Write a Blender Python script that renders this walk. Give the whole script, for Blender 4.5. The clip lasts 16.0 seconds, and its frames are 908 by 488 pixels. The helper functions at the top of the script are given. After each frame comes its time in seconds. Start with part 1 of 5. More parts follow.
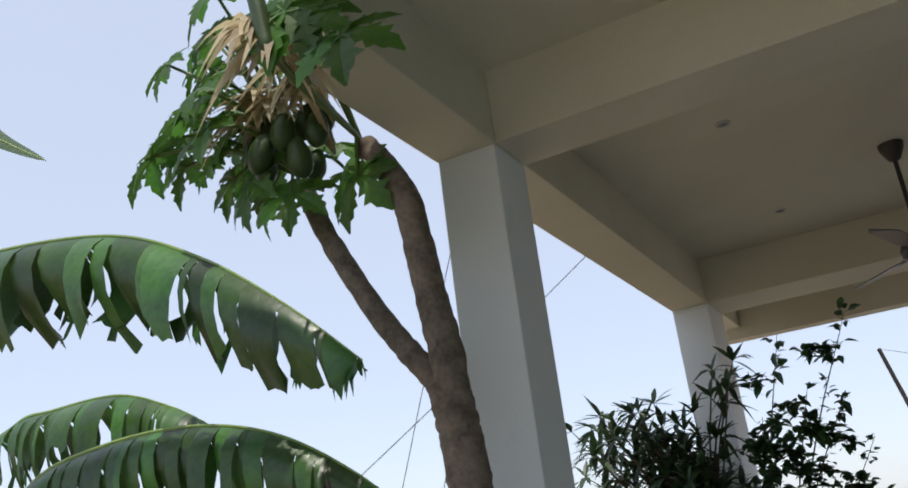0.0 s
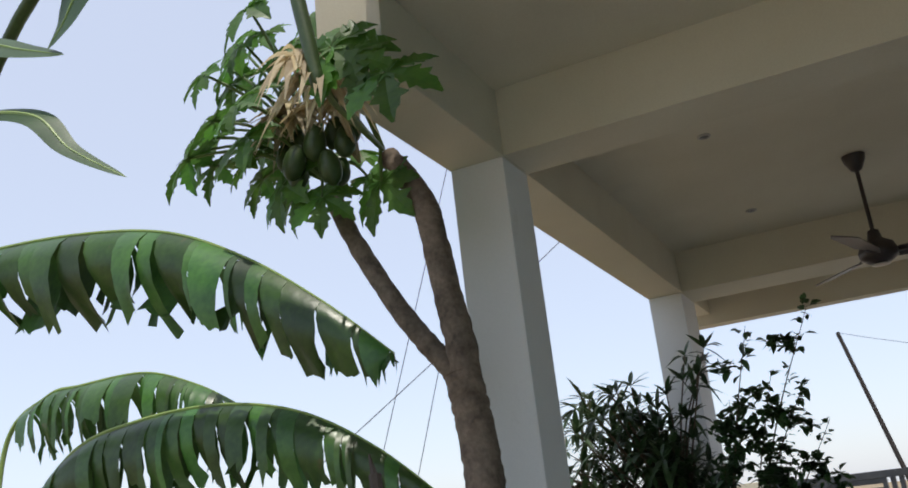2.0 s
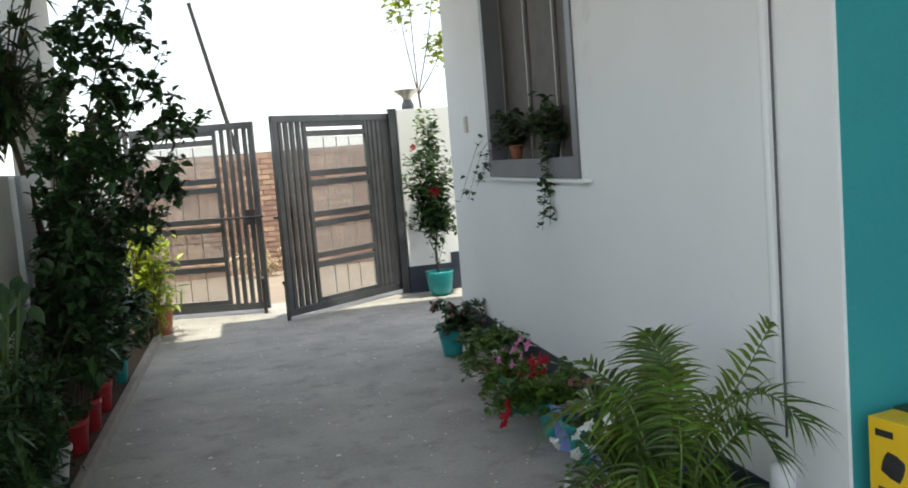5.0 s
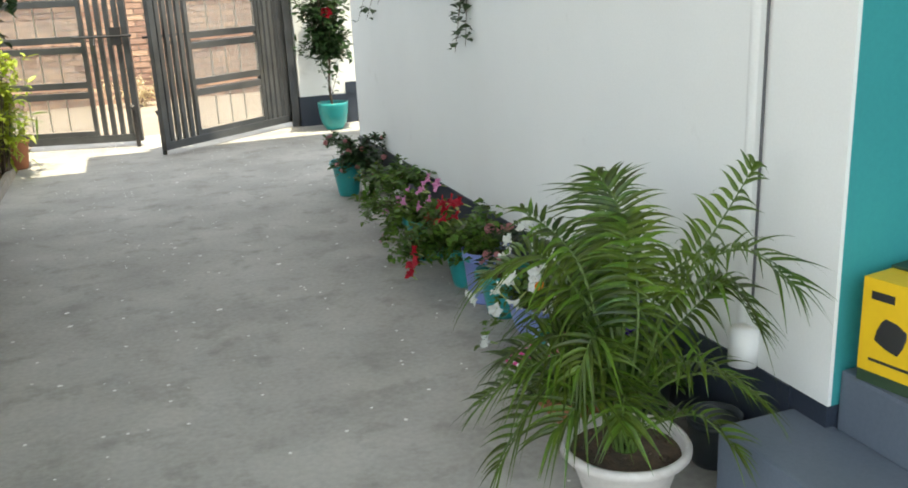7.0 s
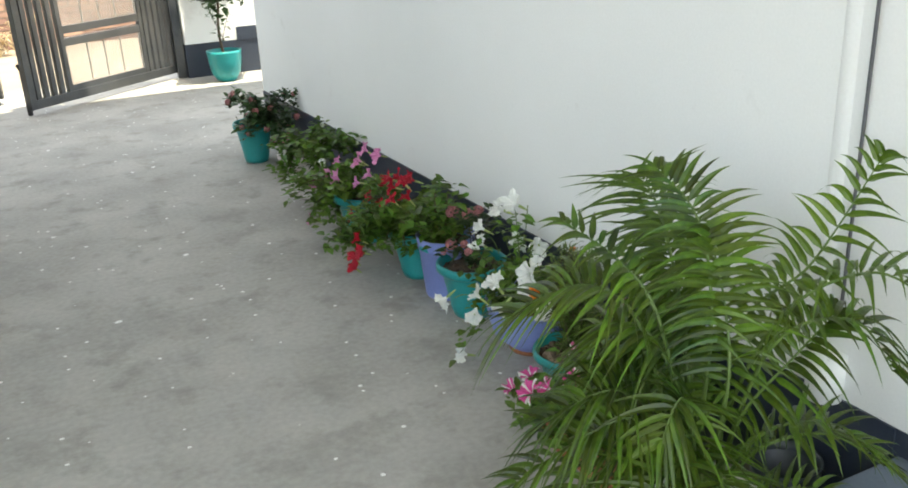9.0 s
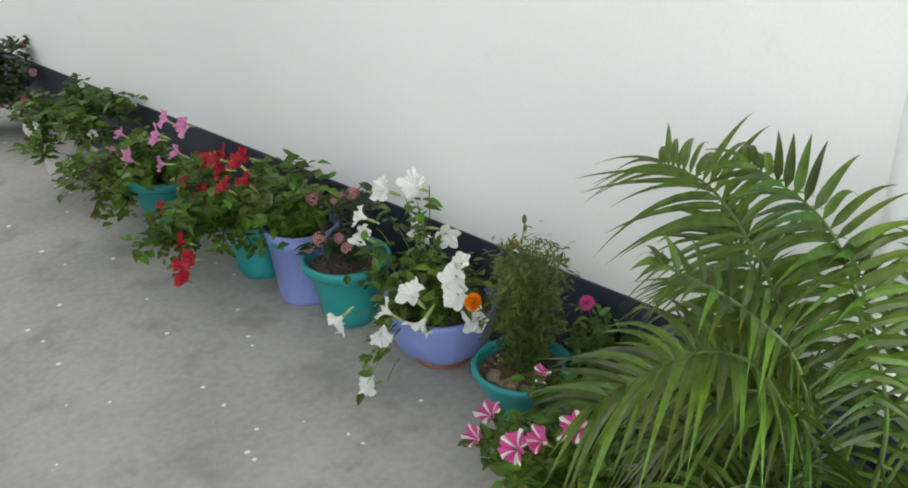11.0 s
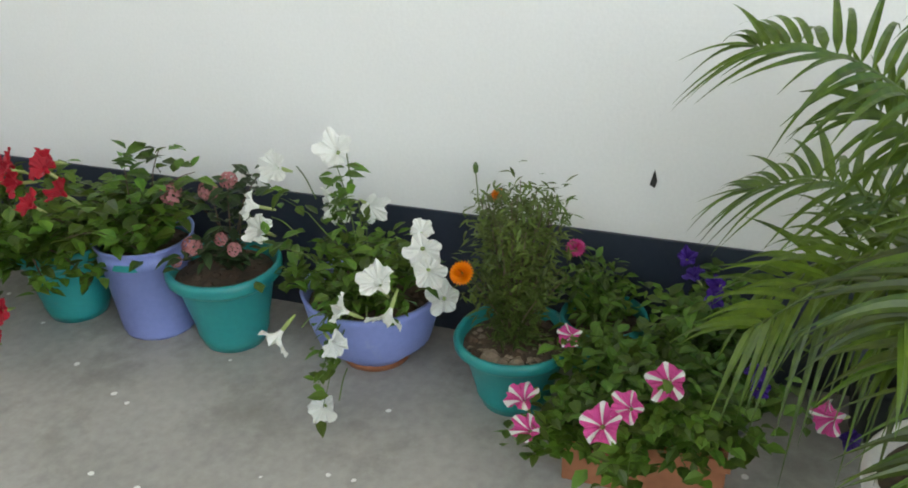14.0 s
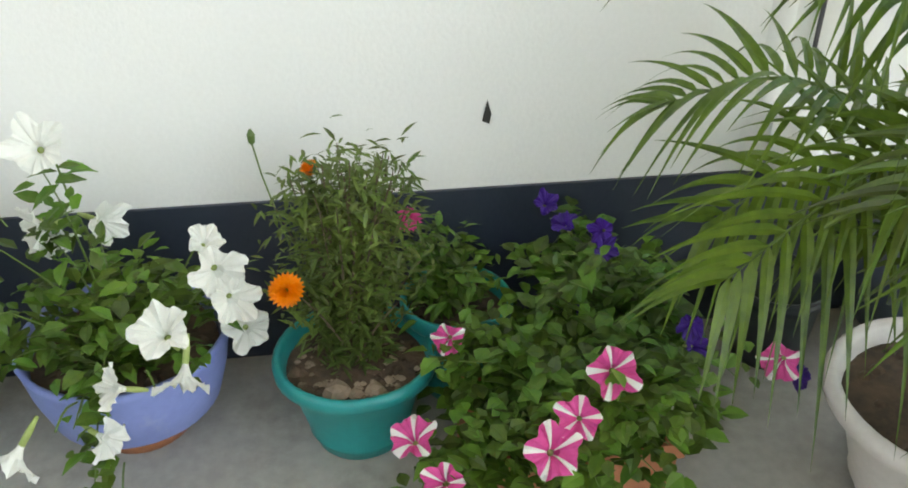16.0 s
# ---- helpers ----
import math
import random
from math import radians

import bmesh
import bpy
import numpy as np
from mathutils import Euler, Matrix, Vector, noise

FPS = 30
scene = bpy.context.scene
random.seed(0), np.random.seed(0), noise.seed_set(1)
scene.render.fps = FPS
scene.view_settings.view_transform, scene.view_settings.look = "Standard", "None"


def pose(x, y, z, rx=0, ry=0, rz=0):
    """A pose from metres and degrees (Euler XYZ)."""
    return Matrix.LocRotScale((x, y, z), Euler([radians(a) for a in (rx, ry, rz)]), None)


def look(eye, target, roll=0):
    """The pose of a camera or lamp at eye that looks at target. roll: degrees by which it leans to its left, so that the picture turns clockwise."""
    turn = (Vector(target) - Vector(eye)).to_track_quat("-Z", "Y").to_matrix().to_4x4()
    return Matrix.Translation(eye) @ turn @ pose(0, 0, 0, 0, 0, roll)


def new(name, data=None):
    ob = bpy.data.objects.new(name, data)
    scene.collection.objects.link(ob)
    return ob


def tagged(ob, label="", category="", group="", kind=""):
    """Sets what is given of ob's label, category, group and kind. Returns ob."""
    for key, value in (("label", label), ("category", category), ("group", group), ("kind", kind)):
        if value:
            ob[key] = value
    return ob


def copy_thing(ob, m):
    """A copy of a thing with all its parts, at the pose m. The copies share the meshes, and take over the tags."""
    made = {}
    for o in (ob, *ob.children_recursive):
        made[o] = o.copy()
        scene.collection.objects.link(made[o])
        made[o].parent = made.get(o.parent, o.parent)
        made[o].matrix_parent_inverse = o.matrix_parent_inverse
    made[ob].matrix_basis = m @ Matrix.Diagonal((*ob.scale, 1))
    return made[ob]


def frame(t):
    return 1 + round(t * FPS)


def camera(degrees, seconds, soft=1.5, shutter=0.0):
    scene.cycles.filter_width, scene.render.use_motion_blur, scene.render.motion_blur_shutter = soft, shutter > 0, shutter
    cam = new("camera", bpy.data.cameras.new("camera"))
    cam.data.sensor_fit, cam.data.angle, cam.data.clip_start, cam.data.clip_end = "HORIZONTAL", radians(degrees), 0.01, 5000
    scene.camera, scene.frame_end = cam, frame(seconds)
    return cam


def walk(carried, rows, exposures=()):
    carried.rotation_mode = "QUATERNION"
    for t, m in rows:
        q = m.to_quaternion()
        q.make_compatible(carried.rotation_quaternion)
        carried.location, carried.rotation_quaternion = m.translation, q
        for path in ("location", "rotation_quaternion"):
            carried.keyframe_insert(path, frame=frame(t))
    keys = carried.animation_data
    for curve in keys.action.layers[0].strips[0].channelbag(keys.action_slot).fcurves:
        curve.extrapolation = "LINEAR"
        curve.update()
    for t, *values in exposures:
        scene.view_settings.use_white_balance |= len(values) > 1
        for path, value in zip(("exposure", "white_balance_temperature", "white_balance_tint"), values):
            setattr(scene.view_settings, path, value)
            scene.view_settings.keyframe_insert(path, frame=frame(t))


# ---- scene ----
cam = camera(53.8, 16.0, soft=1.8)

PATH = [
    (0, (-1.653, 0.97, 1.916), (-2.503, 2.65, 2.589), -7.2),
    (0.5, (-1.811, 1.532, 2.058), (-2.731, 3.162, 2.762), -6.1),
    (1, (-1.915, 1.847, 2.144), (-2.875, 3.429, 2.903), -5.3),
    (1.5, (-1.879, 1.883, 2.001), (-2.887, 3.394, 2.839), -5.2),
    (1.6, (-1.824, 1.611, 1.986), (-2.792, 3.165, 2.777), -5.5),
    (1.7, (-1.769, 1.339, 1.971), (-2.697, 2.936, 2.715), -5.7),
    (1.8, (-1.715, 1.066, 1.955), (-2.601, 2.708, 2.653), -6.0),
    (1.9, (-1.66, 0.794, 1.94), (-2.506, 2.479, 2.591), -6.2),
    (2, (-1.605, 0.522, 1.925), (-2.411, 2.25, 2.529), -6.5),
    (2.5, (-1.57, 0.492, 1.88), (-2.394, 2.224, 2.447), -6.8),
    (3, (-1.551, 0.499, 1.826), (-2.25, 2.315, 2.287), -8.5),
    (3.5, (-1.686, 0.584, 1.677), (-2.102, 2.526, 1.913), -8.8),
    (4, (-1.683, 0.651, 1.551), (-1.731, 2.651, 1.573), -8.4),
    (4.5, (-1.704, 0.595, 1.507), (-1.438, 2.574, 1.392), -6.2),
    (5, (-1.642, 0.678, 1.502), (-1.205, 2.62, 1.305), -4.6),
    (5.2, (-1.604, 0.719, 1.484), (-1.123, 2.646, 1.247), -4.3),
    (7.5, (-1.516, 1.463, 1.372), (-0.874, 3.251, 0.745), -2.9),
    (8.2, (-1.462, 1.703, 1.356), (-0.775, 3.456, 0.681), -3.2),
    (8.5, (-1.489, 1.823, 1.36), (-0.771, 3.557, 0.676), -3.0),
    (9, (-1.534, 2.022, 1.367), (-0.702, 3.699, 0.663), -2.7),
    (9.5, (-1.516, 2.241, 1.36), (-0.603, 3.862, 0.625), -3.7),
    (11.8, (-1.543, 3.121, 1.32), (-0.173, 4.196, 0.336), -2.3),
    (12, (-1.445, 3.188, 1.291), (-0.089, 4.258, 0.284), -3.7),
    (12.5, (-1.418, 3.244, 1.233), (-0.045, 4.31, 0.244), -3.8),
    (13, (-1.553, 3.35, 1.192), (-0.063, 4.294, 0.249), -3.6),
    (13.5, (-1.593, 3.476, 1.181), (0.015, 4.164, 0.211), -3.5),
    (14, (-1.63, 3.554, 1.147), (0.029, 4.157, 0.205), -1.8),
    (14.5, (-1.485, 3.62, 1.1), (0.21, 4.124, 0.165), -1.2),
    (15, (-1.264, 3.682, 1.015), (0.462, 3.955, 0.043), -1.9),
    (15.5, (-1.259, 3.782, 1.009), (0.478, 3.819, 0.019), -3.0),
    (16, (-1.239, 3.939, 0.981), (0.44, 3.72, -0.083), -0.1),
]
EXPOSURES = [(0, -0.4, 6600, 10), (3.0, -0.4, 6700, 10), (3.5, -0.36, 6850, 9), (4.0, -0.02, 7000, 7), (5.0, 0.55, 7100, 4), (7.5, 1.38, 7700, 2), (9.5, 1.58, 7700, 2), (12, 1.79, 8000, 3), (13, 1.8, 8000, 3), (14.5, 1.76, 8050, 3), (15.5, 1.9, 8150, 2), (16, 2.17, 8300, 2)]
walk(cam, [(t, look(e, g, r)) for t, e, g, r in PATH], EXPOSURES)

# ---- light ----
world = bpy.data.worlds.new("sky")
scene.world = world
world.use_nodes = True
SUN_TO = Vector((0.06, -0.21, 0.97)).normalized()
wt = world.node_tree
sky = wt.nodes.new("ShaderNodeTexSky")
sky.sky_type = "NISHITA"
sky.sun_disc = False
sky.sun_elevation = math.asin(SUN_TO.z)
sky.sun_rotation = math.atan2(SUN_TO.x, SUN_TO.y)
sky.dust_density = 1.0
clear = wt.nodes["Background"]
wt.links.new(sky.outputs[0], clear.inputs[0])
clear.inputs[1].default_value = 0.1
haze = wt.nodes.new("ShaderNodeBackground")
haze.inputs[0].default_value, haze.inputs[1].default_value = (0.78, 0.84, 1.0, 1), 0.85
both = wt.nodes.new("ShaderNodeAddShader")
wt.links.new(clear.outputs[0], both.inputs[0])
wt.links.new(haze.outputs[0], both.inputs[1])
wt.links.new(both.outputs[0], wt.nodes["World Output"].inputs[0])
lamp = bpy.data.lights.new("sun", "SUN")
lamp.energy, lamp.angle, lamp.color = 4.2, radians(0.6), (1.0, 0.95, 0.87)
sun_ob = new("sun", lamp)
sun_ob.rotation_euler = SUN_TO.to_track_quat("Z", "Y").to_euler()


# ---- materials ----
def material(name, a, b, scale=8.0, rough=0.7, bump=0.1, fine=60.0, metal=0.0, island=0.0, trans=0.0, random_ob=0.0, stain=None, spec=0.5):
    """Two-scale noise between colours a and b, fine bump, optional variation per island or per object, translucency and stains."""
    m = bpy.data.materials.new(name)
    m.use_nodes = True
    n, l = m.node_tree.nodes, m.node_tree.links
    p = n["Principled BSDF"]
    co = n.new("ShaderNodeTexCoord")
    geo = n.new("ShaderNodeNewGeometry")
    big, small = n.new("ShaderNodeTexNoise"), n.new("ShaderNodeTexNoise")
    for t, sc, det in ((big, scale, 4.0), (small, fine, 3.0)):
        t.inputs["Scale"].default_value, t.inputs["Detail"].default_value = sc, det
        l.new(geo.outputs["Position"], t.inputs["Vector"])
    add = n.new("ShaderNodeMath")
    add.operation = "MULTIPLY_ADD"
    add.inputs[1].default_value, add.inputs[2].default_value = 0.35, 0.0
    l.new(small.outputs[0], add.inputs[0])
    add2 = n.new("ShaderNodeMath")
    add2.operation = "MULTIPLY_ADD"
    add2.inputs[1].default_value = 0.65
    l.new(big.outputs[0], add2.inputs[0])
    l.new(add.outputs[0], add2.inputs[2])
    ramp = n.new("ShaderNodeMapRange")
    ramp.inputs[1].default_value, ramp.inputs[2].default_value = 0.35, 0.65
    l.new(add2.outputs[0], ramp.inputs[0])
    fac = ramp.outputs[0]
    mix = n.new("ShaderNodeMix")
    mix.data_type = "RGBA"
    mix.inputs[6].default_value, mix.inputs[7].default_value = (*a, 1), (*b, 1)
    l.new(fac, mix.inputs[0])
    colour = mix.outputs[2]
    if stain:
        col, sc, lo, hi = stain
        st = n.new("ShaderNodeTexNoise")
        st.inputs["Scale"].default_value, st.inputs["Detail"].default_value, st.inputs["Roughness"].default_value = sc, 6.0, 0.65
        l.new(geo.outputs["Position"], st.inputs["Vector"])
        mr = n.new("ShaderNodeMapRange")
        mr.inputs[1].default_value, mr.inputs[2].default_value = lo, hi
        l.new(st.outputs[0], mr.inputs[0])
        mx = n.new("ShaderNodeMix")
        mx.data_type = "RGBA"
        mx.inputs[7].default_value = (*col, 1)
        l.new(mr.outputs[0], mx.inputs[0])
        l.new(colour, mx.inputs[6])
        colour = mx.outputs[2]
    if island or random_ob:
        hsv = n.new("ShaderNodeHueSaturation")
        src = geo.outputs["Random Per Island"] if island else n.new("ShaderNodeObjectInfo").outputs["Random"]
        k = island or random_ob
        for slot, lo, hi in ((2, 1 - k, 1 + k), (0, 0.5 - 0.03 * k, 0.5 + 0.03 * k)):
            mr = n.new("ShaderNodeMapRange")
            mr.inputs[3].default_value, mr.inputs[4].default_value = lo, hi
            l.new(src, mr.inputs[0])
            l.new(mr.outputs[0], hsv.inputs[slot])
        l.new(colour, hsv.inputs[4])
        colour = hsv.outputs[0]
    l.new(colour, p.inputs["Base Color"])
    p.inputs["Roughness"].default_value, p.inputs["Metallic"].default_value = rough, metal
    p.inputs["Specular IOR Level"].default_value = spec
    if bump:
        bp = n.new("ShaderNodeBump")
        bp.inputs["Strength"].default_value, bp.inputs["Distance"].default_value = bump, 0.01
        l.new(add2.outputs[0], bp.inputs["Height"])
        l.new(bp.outputs[0], p.inputs["Normal"])
    if trans:
        tr = n.new("ShaderNodeBsdfTranslucent")
        l.new(colour, tr.inputs[0])
        ms = n.new("ShaderNodeMixShader")
        ms.inputs[0].default_value = trans
        l.new(p.outputs[0], ms.inputs[1])
        l.new(tr.outputs[0], ms.inputs[2])
        l.new(ms.outputs[0], n["Material Output"].inputs[0])
    return m


M = {}
M["white"] = material("white_paint", (0.83, 0.84, 0.83), (0.77, 0.78, 0.77), 1.2, 0.75, 0.15, 140, stain=((0.58, 0.57, 0.54), 3.0, 0.62, 0.9))
M["wash"] = material("pale_limewash", (0.74, 0.73, 0.68), (0.67, 0.66, 0.6), 1.5, 0.8, 0.15, 120, stain=((0.5, 0.46, 0.38), 2.5, 0.66, 0.95))
M["cream"] = material("cream_paint", (0.68, 0.635, 0.5), (0.6, 0.55, 0.42), 1.5, 0.8, 0.15, 120, stain=((0.5, 0.46, 0.38), 2.5, 0.66, 0.95))
M["dado"] = material("navy_paint", (0.022, 0.03, 0.05), (0.03, 0.04, 0.06), 5, 0.45, 0.15, 90)
M["teal_wall"] = material("teal_paint", (0.03, 0.3, 0.31), (0.025, 0.26, 0.28), 2, 0.6, 0.12, 100)
M["step"] = material("blue_grey_paint", (0.12, 0.148, 0.19), (0.095, 0.12, 0.16), 3, 0.55, 0.12, 90, stain=((0.19, 0.2, 0.21), 5, 0.6, 0.8))
M["steel"] = material("grey_enamel", (0.092, 0.097, 0.104), (0.062, 0.066, 0.072), 6, 0.28, 0.1, 120, metal=0.3, stain=((0.16, 0.12, 0.09), 9, 0.66, 0.85))
M["black"] = material("black_iron", (0.02, 0.02, 0.022), (0.035, 0.03, 0.03), 12, 0.5, 0.1, 90)
M["frame"] = material("window_enamel", (0.15, 0.155, 0.17), (0.12, 0.125, 0.14), 5, 0.45, 0.06, 90)
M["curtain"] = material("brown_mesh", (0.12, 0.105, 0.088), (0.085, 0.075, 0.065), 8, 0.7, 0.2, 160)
M["brick"] = material("brick", (0.42, 0.27, 0.205), (0.33, 0.2, 0.145), 9, 0.85, 0.4, 70, random_ob=0.3)
M["mortar"] = material("mortar", (0.34, 0.3, 0.26), (0.26, 0.22, 0.19), 6, 0.9, 0.4, 60)
M["road"] = material("sandy_road", (0.31, 0.255, 0.2), (0.25, 0.2, 0.155), 2, 0.95, 0.4, 30)
M["ground"] = material("dry_field", (0.32, 0.24, 0.15), (0.24, 0.18, 0.1), 0.25, 0.95, 0.4, 6, stain=((0.12, 0.14, 0.05), 0.15, 0.55, 0.7))
M["soil"] = material("soil", (0.11, 0.07, 0.045), (0.05, 0.035, 0.025), 22, 0.95, 0.8, 90)
M["clod"] = material("pale_clod", (0.3, 0.23, 0.17), (0.2, 0.15, 0.11), 25, 0.95, 0.6, 90)
M["kerb"] = material("concrete_kerb", (0.34, 0.3, 0.27), (0.26, 0.23, 0.2), 7, 0.9, 0.4, 60)
M["bark"] = material("papaya_bark", (0.26, 0.2, 0.15), (0.1, 0.075, 0.055), 16, 0.85, 0.8, 60)
M["twig"] = material("brown_twig", (0.13, 0.09, 0.06), (0.08, 0.06, 0.04), 20, 0.8, 0.3, 80)
M["wood"] = material("dark_wood", (0.05, 0.04, 0.035), (0.03, 0.025, 0.022), 12, 0.8, 0.4, 70)
M["green"] = material("leaf_green", (0.13, 0.225, 0.03), (0.05, 0.12, 0.018), 6, 0.45, 0.05, 60, island=0.5, trans=0.35)
M["dark"] = material("leaf_dark", (0.048, 0.105, 0.03), (0.028, 0.066, 0.022), 5, 0.42, 0.05, 60, island=0.35, trans=0.22)
M["olive"] = material("leaf_olive", (0.045, 0.085, 0.028), (0.03, 0.06, 0.02), 5, 0.45, 0.05, 60, island=0.3, trans=0.22)
M["lime"] = material("leaf_lime", (0.42, 0.46, 0.05), (0.28, 0.38, 0.04), 6, 0.45, 0.05, 60, island=0.3, trans=0.4)
M["palm"] = material("leaf_palm", (0.122, 0.196, 0.018), (0.03, 0.066, 0.011), 5, 0.36, 0.05, 60, island=0.5, trans=0.24)
M["palm_stem"] = material("palm_stem", (0.12, 0.19, 0.04), (0.07, 0.12, 0.03), 9, 0.45, 0.05, 60)
M["feathery"] = material("leaf_feathery", (0.14, 0.2, 0.04), (0.06, 0.1, 0.022), 9, 0.5, 0.05, 60, island=0.35, trans=0.3)
M["banana"] = material("leaf_banana", (0.075, 0.17, 0.03), (0.03, 0.085, 0.018), 4, 0.33, 0.25, 40, island=0.55, trans=0.16, stain=((0.16, 0.12, 0.05), 7, 0.68, 0.8))
M["banana_stalk"] = material("banana_stalk", (0.055, 0.1, 0.025), (0.03, 0.06, 0.018), 7, 0.45, 0.1, 60)
M["banana_rib"] = material("banana_rib", (0.28, 0.38, 0.1), (0.2, 0.3, 0.08), 7, 0.45, 0.05, 60)
M["papaya_leaf"] = material("leaf_papaya", (0.11, 0.25, 0.035), (0.06, 0.16, 0.028), 6, 0.45, 0.05, 50, island=0.3, trans=0.4)
M["dry_leaf"] = material("leaf_dry", (0.66, 0.57, 0.38), (0.5, 0.4, 0.24), 8, 0.7, 0.2, 60, island=0.3, trans=0.4)
M["fruit"] = material("papaya_fruit", (0.05, 0.085, 0.022), (0.03, 0.058, 0.016), 6, 0.42, 0.06, 50)
M["pot_teal"] = material("teal_plastic", (0.01, 0.29, 0.29), (0.009, 0.235, 0.24), 6, 0.35, 0.03, 80, stain=((0.12, 0.2, 0.17), 12, 0.64, 0.9))
M["pot_blue"] = material("lavender_paint", (0.25, 0.31, 0.66), (0.2, 0.26, 0.58), 6, 0.5, 0.06, 80, stain=((0.4, 0.43, 0.6), 11, 0.62, 0.85))
M["pot_white"] = material("white_plastic", (0.68, 0.64, 0.61), (0.58, 0.54, 0.51), 7, 0.45, 0.05, 70, stain=((0.36, 0.3, 0.25), 8, 0.62, 0.9))
M["pot_red"] = material("red_plastic", (0.5, 0.03, 0.04), (0.38, 0.02, 0.03), 7, 0.4, 0.04, 70)
M["pot_dark"] = material("dark_plastic", (0.03, 0.04, 0.045), (0.02, 0.026, 0.03), 7, 0.4, 0.04, 70)
M["terracotta"] = material("terracotta", (0.36, 0.14, 0.07), (0.26, 0.1, 0.05), 9, 0.8, 0.2, 70)
M["petal_white"] = material("petal_white", (0.85, 0.86, 0.83), (0.78, 0.8, 0.76), 20, 0.6, 0.05, 90, trans=0.3)
M["petal_pink"] = material("petal_pink", (0.75, 0.1, 0.36), (0.62, 0.06, 0.27), 20, 0.6, 0.05, 90, trans=0.25)
M["petal_rose"] = material("petal_rose", (0.72, 0.3, 0.52), (0.62, 0.2, 0.42), 20, 0.6, 0.05, 90, trans=0.25)
M["petal_dusky"] = material("petal_dusky", (0.5, 0.22, 0.23), (0.38, 0.13, 0.14), 20, 0.6, 0.05, 90, trans=0.2)
M["petal_red"] = material("petal_red", (0.52, 0.012, 0.035), (0.36, 0.008, 0.025), 20, 0.55, 0.05, 90, trans=0.25)
M["petal_violet"] = material("petal_violet", (0.06, 0.012, 0.27), (0.035, 0.008, 0.18), 20, 0.55, 0.05, 90, trans=0.25)
M["petal_orange"] = material("petal_orange", (0.9, 0.3, 0.01), (0.8, 0.2, 0.01), 20, 0.55, 0.05, 90, trans=0.2)
M["flower_tube"] = material("flower_tube", (0.42, 0.5, 0.2), (0.3, 0.4, 0.12), 20, 0.6, 0.05, 90, trans=0.2)
M["yellow_card"] = material("yellow_card", (0.8, 0.52, 0.02), (0.74, 0.46, 0.02), 4, 0.5, 0.03, 60)
M["card_side"] = material("dark_green_card", (0.03, 0.06, 0.03), (0.02, 0.05, 0.025), 4, 0.5, 0.03, 60)
M["print_black"] = material("print_black", (0.02, 0.02, 0.02), (0.03, 0.03, 0.03), 8, 0.5, 0.02, 60)
M["print_white"] = material("print_white", (0.8, 0.8, 0.76), (0.74, 0.74, 0.7), 8, 0.5, 0.02, 60)
M["fan"] = material("brown_enamel", (0.045, 0.03, 0.025), (0.03, 0.022, 0.02), 6, 0.4, 0.03, 60)
M["fan_light"] = material("bare_metal", (0.5, 0.48, 0.44), (0.42, 0.4, 0.36), 6, 0.35, 0.03, 60, metal=0.8)
M["pvc"] = material("painted_pvc", (0.75, 0.76, 0.78), (0.69, 0.7, 0.72), 3, 0.45, 0.05, 90)
M["wire"] = material("grey_cable", (0.1, 0.1, 0.11), (0.07, 0.07, 0.08), 6, 0.6, 0.0, 60)
M["house_white"] = material("limewash", (0.72, 0.72, 0.7), (0.62, 0.62, 0.6), 1.5, 0.85, 0.1, 20)
M["house_blue"] = material("pale_blue_paint", (0.35, 0.58, 0.7), (0.3, 0.52, 0.64), 1.5, 0.85, 0.1, 20)
M["house_grey"] = material("raw_concrete", (0.32, 0.31, 0.3), (0.25, 0.24, 0.23), 1.2, 0.9, 0.2, 20)
M["glass_dark"] = material("dark_glass", (0.02, 0.025, 0.03), (0.03, 0.03, 0.035), 2, 0.12, 0.0, 20)


